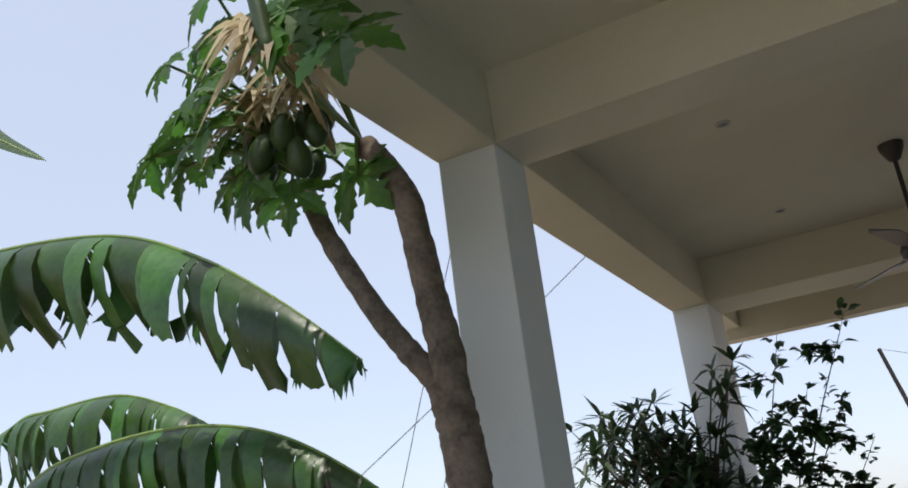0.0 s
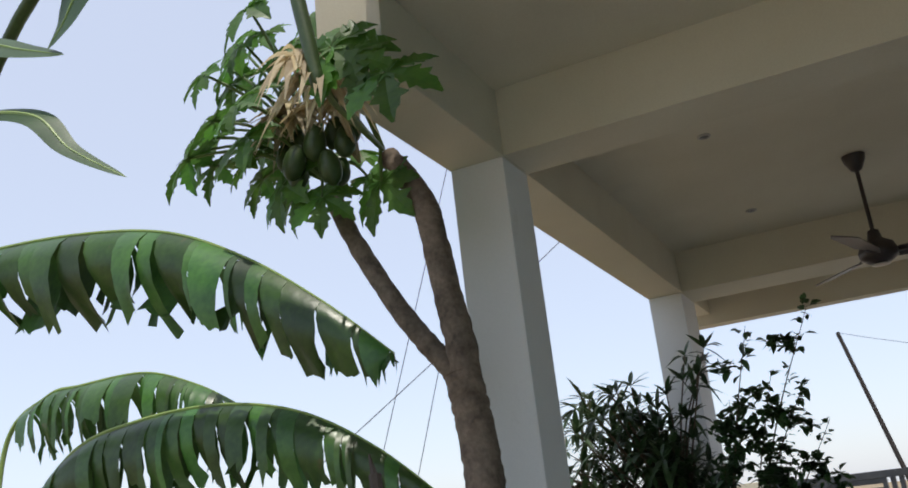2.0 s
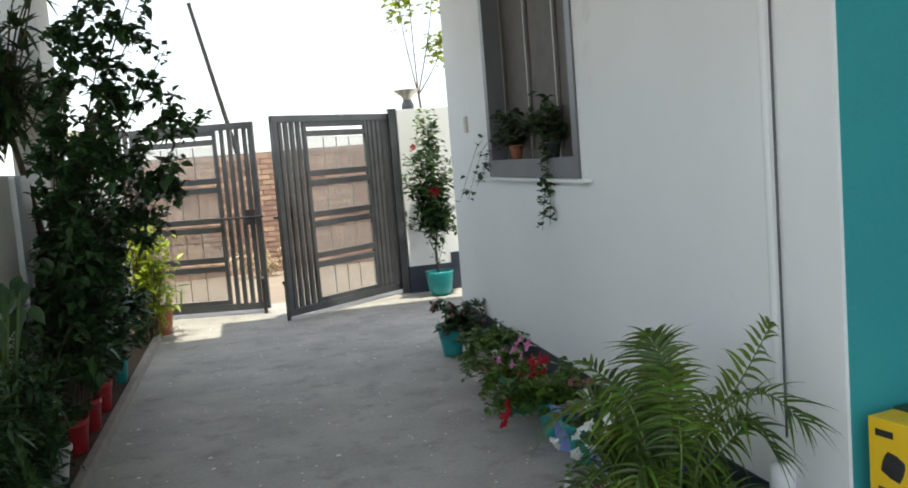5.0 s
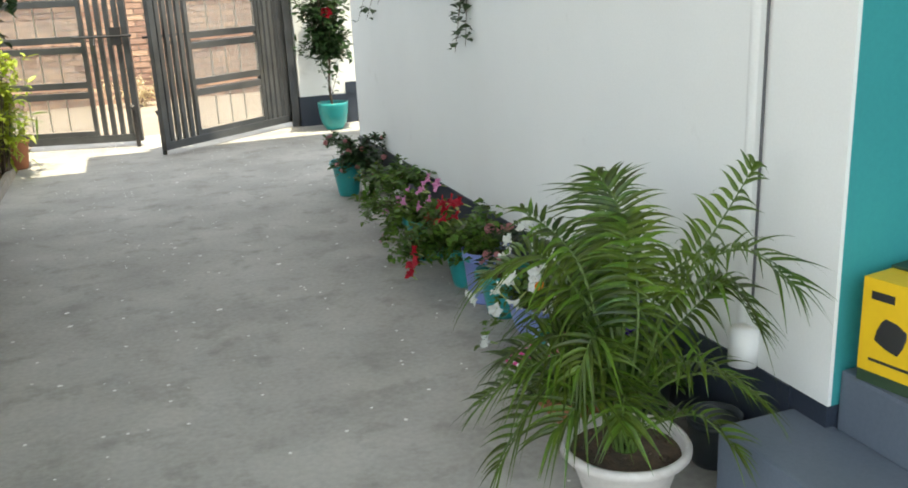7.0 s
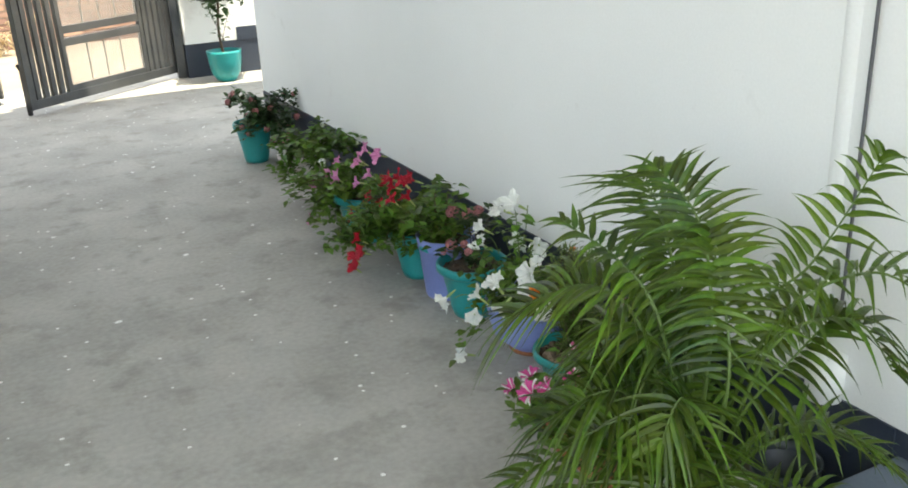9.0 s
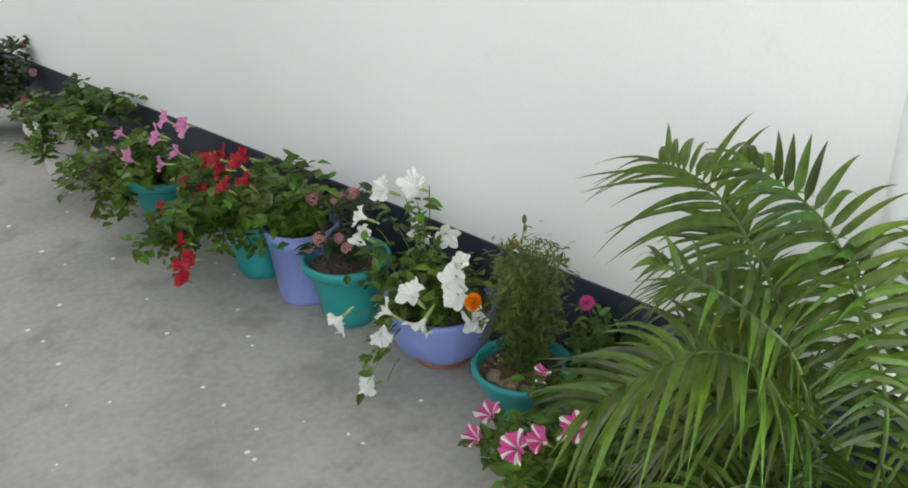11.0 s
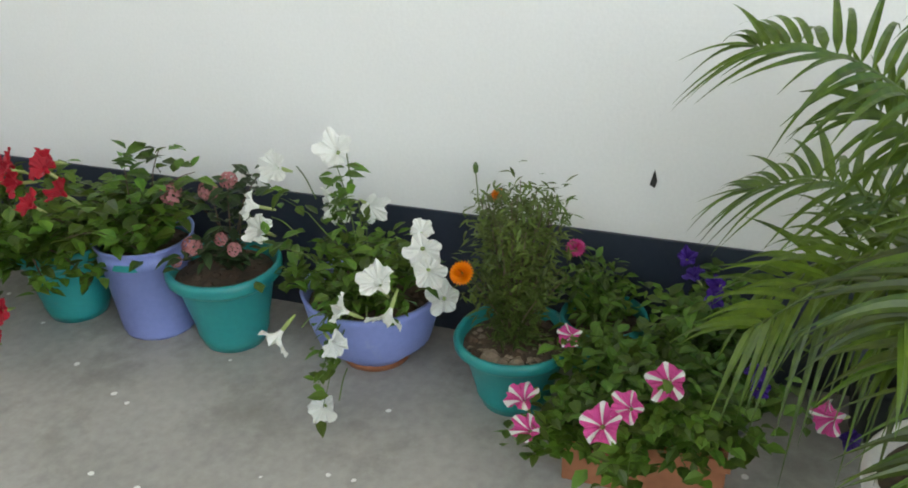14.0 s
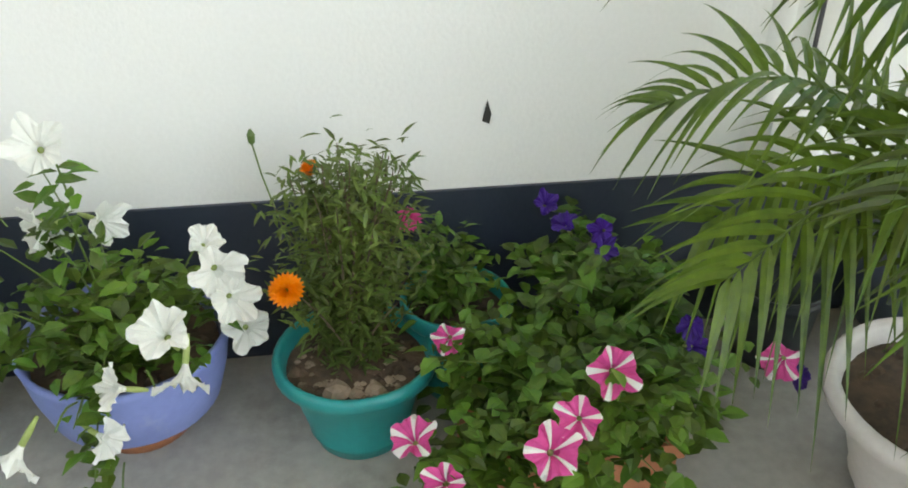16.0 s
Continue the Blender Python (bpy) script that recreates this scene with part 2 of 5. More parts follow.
def concrete_floor():
    """Smoothed driveway concrete: cloudy greys, dark damp stains and small white specks of lime and fallen petals."""
    m = material("driveway_concrete", (0.44, 0.425, 0.395), (0.3, 0.29, 0.27), 2.2, 0.72, 0.25, 45, stain=((0.235, 0.225, 0.2), 5.5, 0.52, 0.74))
    n, l = m.node_tree.nodes, m.node_tree.links
    p = n["Principled BSDF"]
    base = p.inputs["Base Color"].links[0].from_socket
    geo = n.new("ShaderNodeNewGeometry")
    for scale, width, keep in ((6.0, 0.08, 0.45), (15.0, 0.115, 0.45)):
        v = n.new("ShaderNodeTexVoronoi")
        v.inputs["Scale"].default_value = scale
        wob = n.new("ShaderNodeTexNoise")
        wob.inputs["Scale"].default_value = 30.0
        l.new(geo.outputs["Position"], wob.inputs["Vector"])
        l.new(geo.outputs["Position"], v.inputs["Vector"])
        d = n.new("ShaderNodeMath")
        d.operation = "MULTIPLY_ADD"
        d.inputs[1].default_value = 0.16
        l.new(wob.outputs[0], d.inputs[0])
        l.new(v.outputs["Distance"], d.inputs[2])
        near = n.new("ShaderNodeMath")
        near.operation = "LESS_THAN"
        near.inputs[1].default_value = width + 0.07
        l.new(d.outputs[0], near.inputs[0])
        sep = n.new("ShaderNodeSeparateColor")
        l.new(v.outputs["Color"], sep.inputs[0])
        few = n.new("ShaderNodeMath")
        few.operation = "LESS_THAN"
        few.inputs[1].default_value = keep
        l.new(sep.outputs[0], few.inputs[0])
        both = n.new("ShaderNodeMath")
        both.operation = "MULTIPLY"
        l.new(near.outputs[0], both.inputs[0])
        l.new(few.outputs[0], both.inputs[1])
        mx = n.new("ShaderNodeMix")
        mx.data_type = "RGBA"
        mx.inputs[7].default_value = (0.8, 0.8, 0.78, 1)
        l.new(both.outputs[0], mx.inputs[0])
        l.new(base, mx.inputs[6])
        base = mx.outputs[2]
    l.new(base, p.inputs["Base Color"])
    return m


M["floor"] = concrete_floor()


def wire_mesh():
    """Fine galvanised netting: too fine to model, so partly see-through."""
    m = material("wire_netting", (0.46, 0.44, 0.42), (0.38, 0.36, 0.34), 8, 0.6, 0.0, 120)
    n, l = m.node_tree.nodes, m.node_tree.links
    clear, mx = n.new("ShaderNodeBsdfTransparent"), n.new("ShaderNodeMixShader")
    mx.inputs[0].default_value = 0.68
    l.new(n["Principled BSDF"].outputs[0], mx.inputs[1])
    l.new(clear.outputs[0], mx.inputs[2])
    l.new(mx.outputs[0], n["Material Output"].inputs[0])
    return m


M["netting"] = wire_mesh()


# ---- mesh helpers ----
class Shape:
    """Vertices and faces gathered for one mesh."""

    def __init__(self):
        self.v, self.f, self.s = [], [], []

    def add(self, verts, faces, slot=0):
        k = len(self.v)
        self.v += [tuple(p) for p in verts]
        self.f += [tuple(i + k for i in f) for f in faces]
        self.s += [slot] * len(faces)
        return self

    def box(self, x0, x1, y0, y1, z0, z1, slot=0, m=None):
        vs = [Vector((x, y, z)) for x in (x0, x1) for y in (y0, y1) for z in (z0, z1)]
        if m is not None:
            vs = [m @ p for p in vs]
        return self.add(vs, [(0, 1, 3, 2), (4, 6, 7, 5), (0, 4, 5, 1), (2, 3, 7, 6), (0, 2, 6, 4), (1, 5, 7, 3)], slot)

    def tube(self, pts, radii, n=8, slot=0, caps=True):
        pts = [Vector(p) for p in pts]
        if not isinstance(radii, (list, tuple)):
            radii = [radii] * len(pts)
        vs, fs, side = [], [], None
        for i, p in enumerate(pts):
            d = (pts[min(i + 1, len(pts) - 1)] - pts[max(i - 1, 0)]).normalized()
            if side is None:
                side = d.cross(Vector((0, 0, 1)) if abs(d.z) < 0.9 else Vector((1, 0, 0))).normalized()
            side = (side - d * side.dot(d)).normalized()
            up = side.cross(d)
            for k in range(n):
                a = 2 * math.pi * k / n
                vs.append(p + (side * math.cos(a) + up * math.sin(a)) * radii[i])
        for i in range(len(pts) - 1):
            for k in range(n):
                fs.append((i * n + k, i * n + (k + 1) % n, (i + 1) * n + (k + 1) % n, (i + 1) * n + k))
        if caps:
            fs += [tuple(range(n))[::-1], tuple(range((len(pts) - 1) * n, len(pts) * n))]
        return self.add(vs, fs, slot)

    def lathe(self, profile, n=28, slot=0, centre=(0, 0, 0), wobble=0.0):
        vs, fs = [], []
        for i, (r, z) in enumerate(profile):
            for k in range(n):
                a = 2 * math.pi * k / n
                rr = r * (1 + wobble * math.sin(3 * a + 1.3) + wobble * 0.6 * math.sin(7 * a))
                vs.append((centre[0] + rr * math.cos(a), centre[1] + rr * math.sin(a), centre[2] + z))
        for i in range(len(profile) - 1):
            for k in range(n):
                fs.append((i * n + k, i * n + (k + 1) % n, (i + 1) * n + (k + 1) % n, (i + 1) * n + k))
        return self.add(vs, fs, slot)

    def leaf(self, base, way, up, length, width, droop=0.25, fold=0.25, cuts=3, slot=0, curve=0.8):
        """One blade, creased along its midrib, bending down towards its tip."""
        base, way = Vector(base), Vector(way).normalized()
        side = way.cross(Vector(up))
        side = side.normalized() if side.length > 1e-4 else Vector((1, 0, 0))
        nor = side.cross(way)
        vs, fs = [], []
        for i in range(cuts + 1):
            s = i / cuts
            w = width * 0.5 * (math.sin(math.pi * min(1, s ** curve * 0.97 + 0.03)) if i < cuts else 0.02)
            c = base + way * (length * s) - Vector((0, 0, 1)) * (droop * length * s * s)
            vs += [c + side * w + nor * (w * fold), c, c - side * w + nor * (w * fold)]
        for i in range(cuts):
            k = i * 3
            fs += [(k, k + 1, k + 4, k + 3), (k + 1, k + 2, k + 5, k + 4)]
        return self.add(vs, fs, slot)

    def mesh(self, name, *mats, smooth=False, bevel=0.0):
        me = bpy.data.meshes.new(name)
        me.from_pydata(self.v, [], self.f)
        for m in mats:
            me.materials.append(m)
        me.polygons.foreach_set("material_index", self.s)
        if smooth:
            me.polygons.foreach_set("use_smooth", [True] * len(self.f))
        if bevel:
            bm = bmesh.new()
            bm.from_mesh(me)
            bmesh.ops.bevel(bm, geom=list(bm.edges), offset=bevel, segments=2, affect="EDGES", profile=0.7)
            bm.to_mesh(me)
            bm.free()
        me.update()
        return me


def thing(name, label, category, group="", at=(0, 0, 0), kind=""):
    ob = new(name)
    ob.empty_display_size = 0.1
    ob.location = at
    return tagged(ob, label, category, group, kind)


def part(name, shape, mats, parent, label="", smooth=False, bevel=0.0, at=None, turn=None):
    """Links a shape as one mesh object under a thing or a part."""
    mats = mats if isinstance(mats, (list, tuple)) else [mats]
    me = shape if isinstance(shape, bpy.types.Mesh) else shape.mesh(name, *mats, smooth=smooth, bevel=bevel)
    ob = new(name, me)
    ob.parent = parent
    if at is not None:
        ob.location = at
    if turn is not None:
        ob.rotation_euler = turn
    return tagged(ob, label) if label else ob


def solid(name, shape, mats, label="", category="", kind="", group="", smooth=False, bevel=0.0):
    ob = part(name, shape, mats, None, "", smooth, bevel)
    return tagged(ob, label, category, group, kind)


def block(name, x0, x1, y0, y1, z0, z1, mat, label="", category="wall", kind="structure", bevel=0.006):
    return solid(name, Shape().box(x0, x1, y0, y1, z0, z1), mat, label, category, kind, bevel=bevel)


rnd = random.Random(7)


def rv(s=1.0):
    return Vector((rnd.uniform(-s, s), rnd.uniform(-s, s), rnd.uniform(-s, s)))


def unit():
    while True:
        v = rv()
        if 0.05 < v.length < 1:
            return v.normalized()


def spline(pts, n):
    """Smooth curve of n points through a few control points."""
    pts = [Vector(p) for p in pts]
    out = []
    for i in range(n):
        u = i / (n - 1) * (len(pts) - 1)
        k = min(int(u), len(pts) - 2)
        s = u - k
        a, b, c, d = pts[max(k - 1, 0)], pts[k], pts[k + 1], pts[min(k + 2, len(pts) - 1)]
        out.append(0.5 * (2 * b + (c - a) * s + (2 * a - 5 * b + 4 * c - d) * s * s + (3 * b - a - 3 * c + d) * s ** 3))
    return out


# ---- setting ----
solid("ground", Shape().add([(-600, -600, -0.06), (600, -600, -0.06), (600, 900, -0.06), (-600, 900, -0.06)], [(0, 1, 2, 3)]), M["ground"], "dry sandy field with patches of grass", "ground", "structure")
block("floor", -2.56, 3.0, -5.0, 10.9, -0.05, 0.0, M["floor"], "smooth grey concrete driveway with white specks", "driveway", bevel=0)
block("kerb", -2.61, -2.56, 2.9, 9.4, -0.05, 0.07, M["kerb"], "worn concrete kerb beside the planting bed", "kerb")
block("planting_bed", -2.905, -2.61, 2.9, 10.3, -0.05, 0.04, M["soil"], "narrow bed of brown soil along the boundary wall", "planting bed", bevel=0)
block("garden_soil", -9.0, -2.56, -5.0, 2.78, -0.055, 0.02, M["soil"], "dark garden soil", "soil", bevel=0)
block("road", -60, 60, 10.95, 14.4, -0.058, -0.03, M["road"], "sandy lane outside the gate", "road", bevel=0)

# house wall along the driveway, with the window cut out
WY0, WY1, WZ0, WZ1 = 4.93, 6.62, 1.335, 3.12
HOUSE_END = 7.81
w = Shape()
w.box(0, 0.24, 3.1, WY0, 0.3, 7.0).box(0, 0.012, 2.925, 3.1, 0.3, 7.0).box(0, 0.24, WY1, HOUSE_END, 0.3, 7.0)
w.box(0, 0.24, WY0, WY1, 0.3, WZ0).box(0, 0.24, WY0, WY1, WZ1, 7.0)
solid("wall_east", w, M["white"], "smooth white-painted house wall", "wall", "structure")
block("wall_recess", 0.012, 1.6, 2.925, 3.1, 0.3, 7.0, M["teal_wall"], "teal-painted wall of the porch recess", bevel=0)
block("dado_east", -0.006, 0.24, 3.06, HOUSE_END, 0, 0.3, M["dado"], "navy-painted skirting band on the house wall", "skirting", bevel=0.002)
block("dado_corner", 0.0, 0.24, 2.925, 3.06, 0, 0.3, M["dado"], "navy-painted skirting at the step", "skirting", bevel=0)
block("wall_house_gate_side", 0.24, 3.0, HOUSE_END - 0.24, HOUSE_END, 0.0, 7.0, M["white"], "white house wall that faces the gate", bevel=0)
block("wall_teal", 1.6, 1.8, -5.0, 2.925, 0.0, 7.0, M["teal_wall"], "teal-painted wall of the porch", bevel=0)
block("house_core", 3.0, 3.2, -5.0, HOUSE_END, 0, 7.0, M["white"], "plain inner house wall", bevel=0)

# boundary wall, columns, beams and roof
block("boundary_wall", -3.17, -2.905, 2.78, 10.7, -0.05, 1.585, M["wash"], "cream-washed boundary wall", bevel=0.003)
block("boundary_wall_garden", -9.0, -3.17, 2.78, 3.0, -0.05, 1.585, M["wash"], "cream-washed garden wall in the sun", bevel=0)
for k, (y0, y1) in enumerate(((3.826, 4.104), (7.111, 7.56))):
    block("column_%d" % (k + 1), -3.122, -2.874, y0, y1, 0.0, 3.41, M["white"], "square white-painted porch column", "column", bevel=0.008)
block("beam_west", -3.127, -2.869, 2.85, 8.15, 3.41, 3.78, M["cream"], "cream-painted roof beam over the columns", "beam", bevel=0.006)
block("beam_cross_1", -2.869, 0.0, 3.826, 4.104, 3.412, 3.74, M["cream"], "cream-painted cross beam", "beam", bevel=0.006)
block("beam_cross_2", -2.869, 0.0, 7.111, 7.56, 3.412, 3.74, M["cream"], "cream-painted cross beam", "beam", bevel=0.006)
block("roof_edge", -3.127, 0.3, 8.15, 8.3, 3.32, 3.96, M["cream"], "cream-painted drop edge of the porch roof", "beam", bevel=0.006)
c = Shape()
c.box(-3.127, 0.0, 2.85, 8.15, 3.78, 3.96).box(-2.9, 1.6, 0.5, 2.85, 3.74, 3.96)
c.box(-2.869, 0.0, 2.85, 8.15, 3.72, 3.78)
solid("ceiling", c, M["cream"], "cream-painted porch ceiling", "ceiling", "structure")
block("parapet", -3.127, -2.95, 2.85, 8.3, 3.96, 4.7, M["white"], "rain-stained white parapet above the beam", bevel=0.006)
block("parapet_end", -2.95, -2.3, 2.85, 3.0, 3.96, 4.7, M["white"], "rain-stained white parapet above the beam", bevel=0.006)
block("balcony_slab", -1.75, 3.0, HOUSE_END, 8.97, 4.2, 4.35, M["white"], "white upper balcony slab", "slab", bevel=0.006)
block("pilaster_pipe", -2.905, -2.87, 6.0, 6.13, 0.04, 1.58, M["pvc"], "white plaster strip on the boundary wall", "pilaster", bevel=0.012)

# gate wall
block("gate_wall", 0.04, 3.2, 10.5, 10.7, 0.3, 2.05, M["white"], "white wall beside the gate", bevel=0.01)
block("dado_gate", 0.036, 3.2, 10.494, 10.7, 0.0, 0.3, M["dado"], "navy-painted skirting band", "skirting", bevel=0.002)
block("dado_gate_raised", 0.52, 3.2, 10.485, 10.5, 0.3, 0.42, M["dado"], "navy-painted skirting band", "skirting", bevel=0.002)
block("gate_pier", -3.4, -3.1, 10.55, 10.85, -0.05, 2.05, M["cream"], "cream-washed gate pier", "pier", bevel=0.01)

# ---- gate ----
def gate_leaf(hinge, free, label, tilt=0):
    """Steel leaf: frame, upright bars at both ends, paired rails between open cells with thin rods."""
    hinge, free = Vector((*hinge, 0.05)), Vector((*free, 0.05))
    width = (free - hinge).length
    leaf = thing("gate_leaf", label, "gate", "driveway gate", hinge)
    leaf.rotation_euler = (0, 0, math.atan2(free.y - hinge.y, free.x - hinge.x))
    H = 1.97
    for z0, z1 in ((0.0, 0.07), (H - 0.07, H)):
        part("frame_rail", Shape().box(0, width, -0.025, 0.025, z0, z1), M["steel"], leaf, bevel=0.004)
    for x0 in (0.0, width - 0.06):
        part("frame_stile", Shape().box(x0, x0 + 0.06, -0.026, 0.026, 0.002, H - 0.002), M["steel"], leaf, bevel=0.004)
    a, b = 0.36, width - 0.4
    for x0, x1 in ((0.06, a), (b, width - 0.06)):
        n = 4
        for k in range(n):
            c = x0 + (x1 - x0) * (k + 0.75) / (n + 0.25)
            part("upright_bar", Shape().box(c - 0.022, c + 0.022, -0.018, 0.018, 0.07, H - 0.07), M["steel"], leaf, bevel=0.003)
    part("inner_stile", Shape().box(a, a + 0.04, -0.02, 0.02, 0.07, H - 0.07), M["steel"], leaf, bevel=0.003)
    part("inner_stile", Shape().box(b - 0.04, b, -0.02, 0.02, 0.07, H - 0.07), M["steel"], leaf, bevel=0.003)
    cells = 4
    pitch = (H - 0.14 - 0.16) / cells
    for k in range(cells + 1):
        zc = 0.07 + pitch * k + (0.08 if k == cells else 0.0)
        for dz in ((0.05, 0.145) if k else (0.1,)):
            part("cell_rail", Shape().box(a + 0.04, b - 0.04, -0.016, 0.016, zc + dz - 0.06 - 0.055, zc + dz - 0.055), M["steel"], leaf, bevel=0.003)
    for k in range(cells):
        z0, z1 = 0.07 + pitch * k + 0.06, 0.07 + pitch * (k + 1)
        part("wire_netting", Shape().box(a + 0.04, b - 0.04, 0.006, 0.008, z0 - 0.01, z1 + 0.01), M["netting"], leaf, "fine pale wire netting")
        for s in (0.3, 0.5, 0.7):
            c = a + (b - a) * s
            part("thin_rod", Shape().tube([(c, 0, z0), (c, 0, z1)], 0.007, 6), M["fan_light"], leaf)
    bolt = part("slide_bolt", Shape().tube([(width - 0.5, -0.045, 0.98), (width + 0.03, -0.045, 0.98)], 0.012, 8), M["black"], leaf, "dark sliding bolt")
    part("bolt_handle", Shape().tube([(width - 0.3, -0.045, 0.98), (width - 0.3, -0.09, 0.9)], 0.009, 6), M["black"], bolt)
    part("lock_plate", Shape().box(width - 0.16, width - 0.06, -0.05, -0.026, 0.9, 1.06), M["black"], leaf, bevel=0.004)
    part("drop_bolt", Shape().tube([(width - 0.04, -0.05, -0.045), (width - 0.04, -0.05, 0.3), (width - 0.04, -0.08, 0.34)], 0.02, 8), M["black"], leaf, "rusty black drop bolt")
    for z in (0.3, 1.0, 1.7):
        part("hinge", Shape().tube([(-0.02, 0, z - 0.06), (-0.02, 0, z + 0.06)], 0.022, 10), M["black"], leaf)
    return leaf


gate_leaf((-0.05, 10.62), (-1.36, 9.56), "grey steel gate leaf standing ajar")
gate_leaf((-3.08, 10.72), (-1.52, 10.29), "grey steel gate leaf half open")
post = thing("gate_post", "grey steel gate post against the white wall", "post", at=(-0.005, 10.6, 0))
part("post", Shape().box(-0.04, 0.04, -0.045, 0.045, 0, 2.05), M["steel"], post, bevel=0.005)
part("post_cap", Shape().box(-0.05, 0.05, -0.055, 0.055, 2.05, 2.065), M["steel"], post, bevel=0.004)

# gate lamp on the wall
gl = thing("gate_lamp", "grey flared lamp on top of the gate wall", "lamp", at=(0.19, 10.6, 2.05))
part("base", Shape().lathe([(0, 0), (0.07, 0), (0.07, 0.05), (0.05, 0.09), (0.045, 0.11)]), M["frame"], gl, smooth=True)
part("shade", Shape().lathe([(0.045, 0.1), (0.06, 0.14), (0.14, 0.2), (0.15, 0.215), (0.13, 0.212), (0, 0.2)]), M["fan_light"], gl, smooth=True)

# ---- window ----
win = thing("window_1", "grey-framed window with brown mesh shutters", "window", kind="structure")
F = 0.075
part("frame_side", Shape().box(-0.012, 0.16, WY0, WY0 + F, WZ0 + 0.11, WZ1 - F), M["frame"], win, bevel=0.004)
part("frame_side", Shape().box(-0.012, 0.16, WY1 - F, WY1, WZ0 + 0.11, WZ1 - F), M["frame"], win, bevel=0.004)
part("frame_head", Shape().box(-0.012, 0.16, WY0, WY1, WZ1 - F, WZ1), M["frame"], win, bevel=0.004)
part("frame_sill", Shape().box(-0.014, 0.16, WY0, WY1, WZ0, WZ0 + 0.11), M["frame"], win, bevel=0.004)
part("window_ledge", Shape().box(-0.05, 0.0, WY0 - 0.14, WY1 + 0.02, WZ0 - 0.018, WZ0 - 0.002), M["white"], win, "thin white ledge")
n = 3
for k in range(n):
    y0 = WY0 + F + (WY1 - WY0 - 2 * F) * k / n
    y1 = WY0 + F + (WY1 - WY0 - 2 * F) * (k + 1) / n
    sash = part("sash", Shape().box(0.11, 0.14, y0, y0 + 0.045, WZ0 + 0.11, WZ1 - F).box(0.11, 0.14, y1 - 0.045, y1, WZ0 + 0.11, WZ1 - F).box(0.111, 0.139, y0 + 0.045, y1 - 0.045, WZ0 + 0.11, WZ0 + 0.16).box(0.111, 0.139, y0 + 0.045, y1 - 0.045, WZ1 - F - 0.05, WZ1 - F), M["curtain"], win)
    part("mesh_panel", Shape().box(0.12, 0.13, y0 + 0.045, y1 - 0.045, WZ0 + 0.16, WZ1 - F - 0.05), M["curtain"], sash, "brown insect mesh")
    part("edge_strip", Shape().box(0.104, 0.11, y1 - 0.012, y1 - 0.004, WZ0 + 0.11, WZ1 - F), M["fan_light"], sash)
# dark backing sheet in place of the unlit room; no room is built
block("window_back", 0.24, 0.3, WY0 - 0.1, WY1 + 0.1, WZ0 - 0.1, WZ1 + 0.1, M["curtain"], "dark sheet standing in for the unlit room behind the window", "wall", bevel=0)

sw = thing("switch_box", "small white bell switch on the house wall", "switch", at=(0, 7.21, 1.72))
part("plate", Shape().box(-0.02, 0, -0.035, 0.035, -0.06, 0.06), M["pot_white"], sw, bevel=0.004)
part("button", Shape().box(-0.027, -0.02, -0.014, 0.014, 0.0, 0.035), M["pvc"], sw, bevel=0.002)

dp = thing("downpipe", "white-painted rain pipe on the house wall", "pipe", at=(0.0295, 3.28, 0))
part("pipe", Shape().tube([(0, 0, 0.3), (0, 0, 6.8)], 0.036, 20, caps=False), M["white"], dp, smooth=True)
part("collar", Shape().tube([(-0.058, -0.05, 0.301), (-0.055, -0.05, 0.41)], 0.041, 20), M["white"], dp, smooth=True)
cb = thing("wall_cable", "dark cable running down the house wall", "cable")
part("cable", Shape().tube([(-0.008, 3.224, 0.5), (-0.008, 3.216, 2.0), (-0.008, 3.208, 4.0), (-0.008, 3.2, 6.5)], 0.0042, 6), M["wire"], cb)
moth = thing("moth", "small dark moth resting on the white wall", "moth", at=(-0.004, 3.727, 0.428))
part("wing", Shape().add([(0, 0, 0.022), (-0.001, 0.008, -0.012), (-0.004, -0.003, -0.016), (-0.004, -0.006, 0.0)], [(0, 1, 2, 3)]), M["print_black"], moth)

# ---- porch steps and box ----
st = thing("porch_step", "blue-grey painted concrete porch step", "step", kind="structure")
part("lower_step", Shape().box(-0.235, 0.03, -4.0, 3.05, 0.0, 0.24), M["step"], st, bevel=0.012)
part("upper_step", Shape().box(0.03, 1.6, -4.0, 2.92, 0.0, 0.4), M["step"], st, bevel=0.012)
bx = thing("carton", "yellow cardboard carton with black print", "box", at=(0.045, 2.735, 0.402))
bx.rotation_euler = (0, 0, radians(10))
part("carton_body", Shape().box(0, 0.2, -0.3, 0.13, 0.03, 0.265), M["yellow_card"], bx, bevel=0.003)
part("carton_base", Shape().box(0.001, 0.199, -0.299, 0.129, 0, 0.03), M["card_side"], bx)
part("carton_lid", Shape().box(0.1, 0.2, -0.3, 0.13, 0.2655, 0.272), M["card_side"], bx, "dark green taped top")
for x, y, z, w2, h2, name in ((-0.001, 0.075, 0.215, 0.06, 0.02, "print_bar"),):
    part(name, Shape().box(x - 0.001, x, y - w2 / 2, y + w2 / 2, z, z + h2), M["print_black"], bx)
pic = Shape()
pic.lathe([(0, 0), (0.034, 0.004), (0.038, 0.03), (0.036, 0.055), (0.03, 0.07), (0.0, 0.075)], 14)
pm = pic.mesh("printed_tool", M["print_black"], smooth=True)
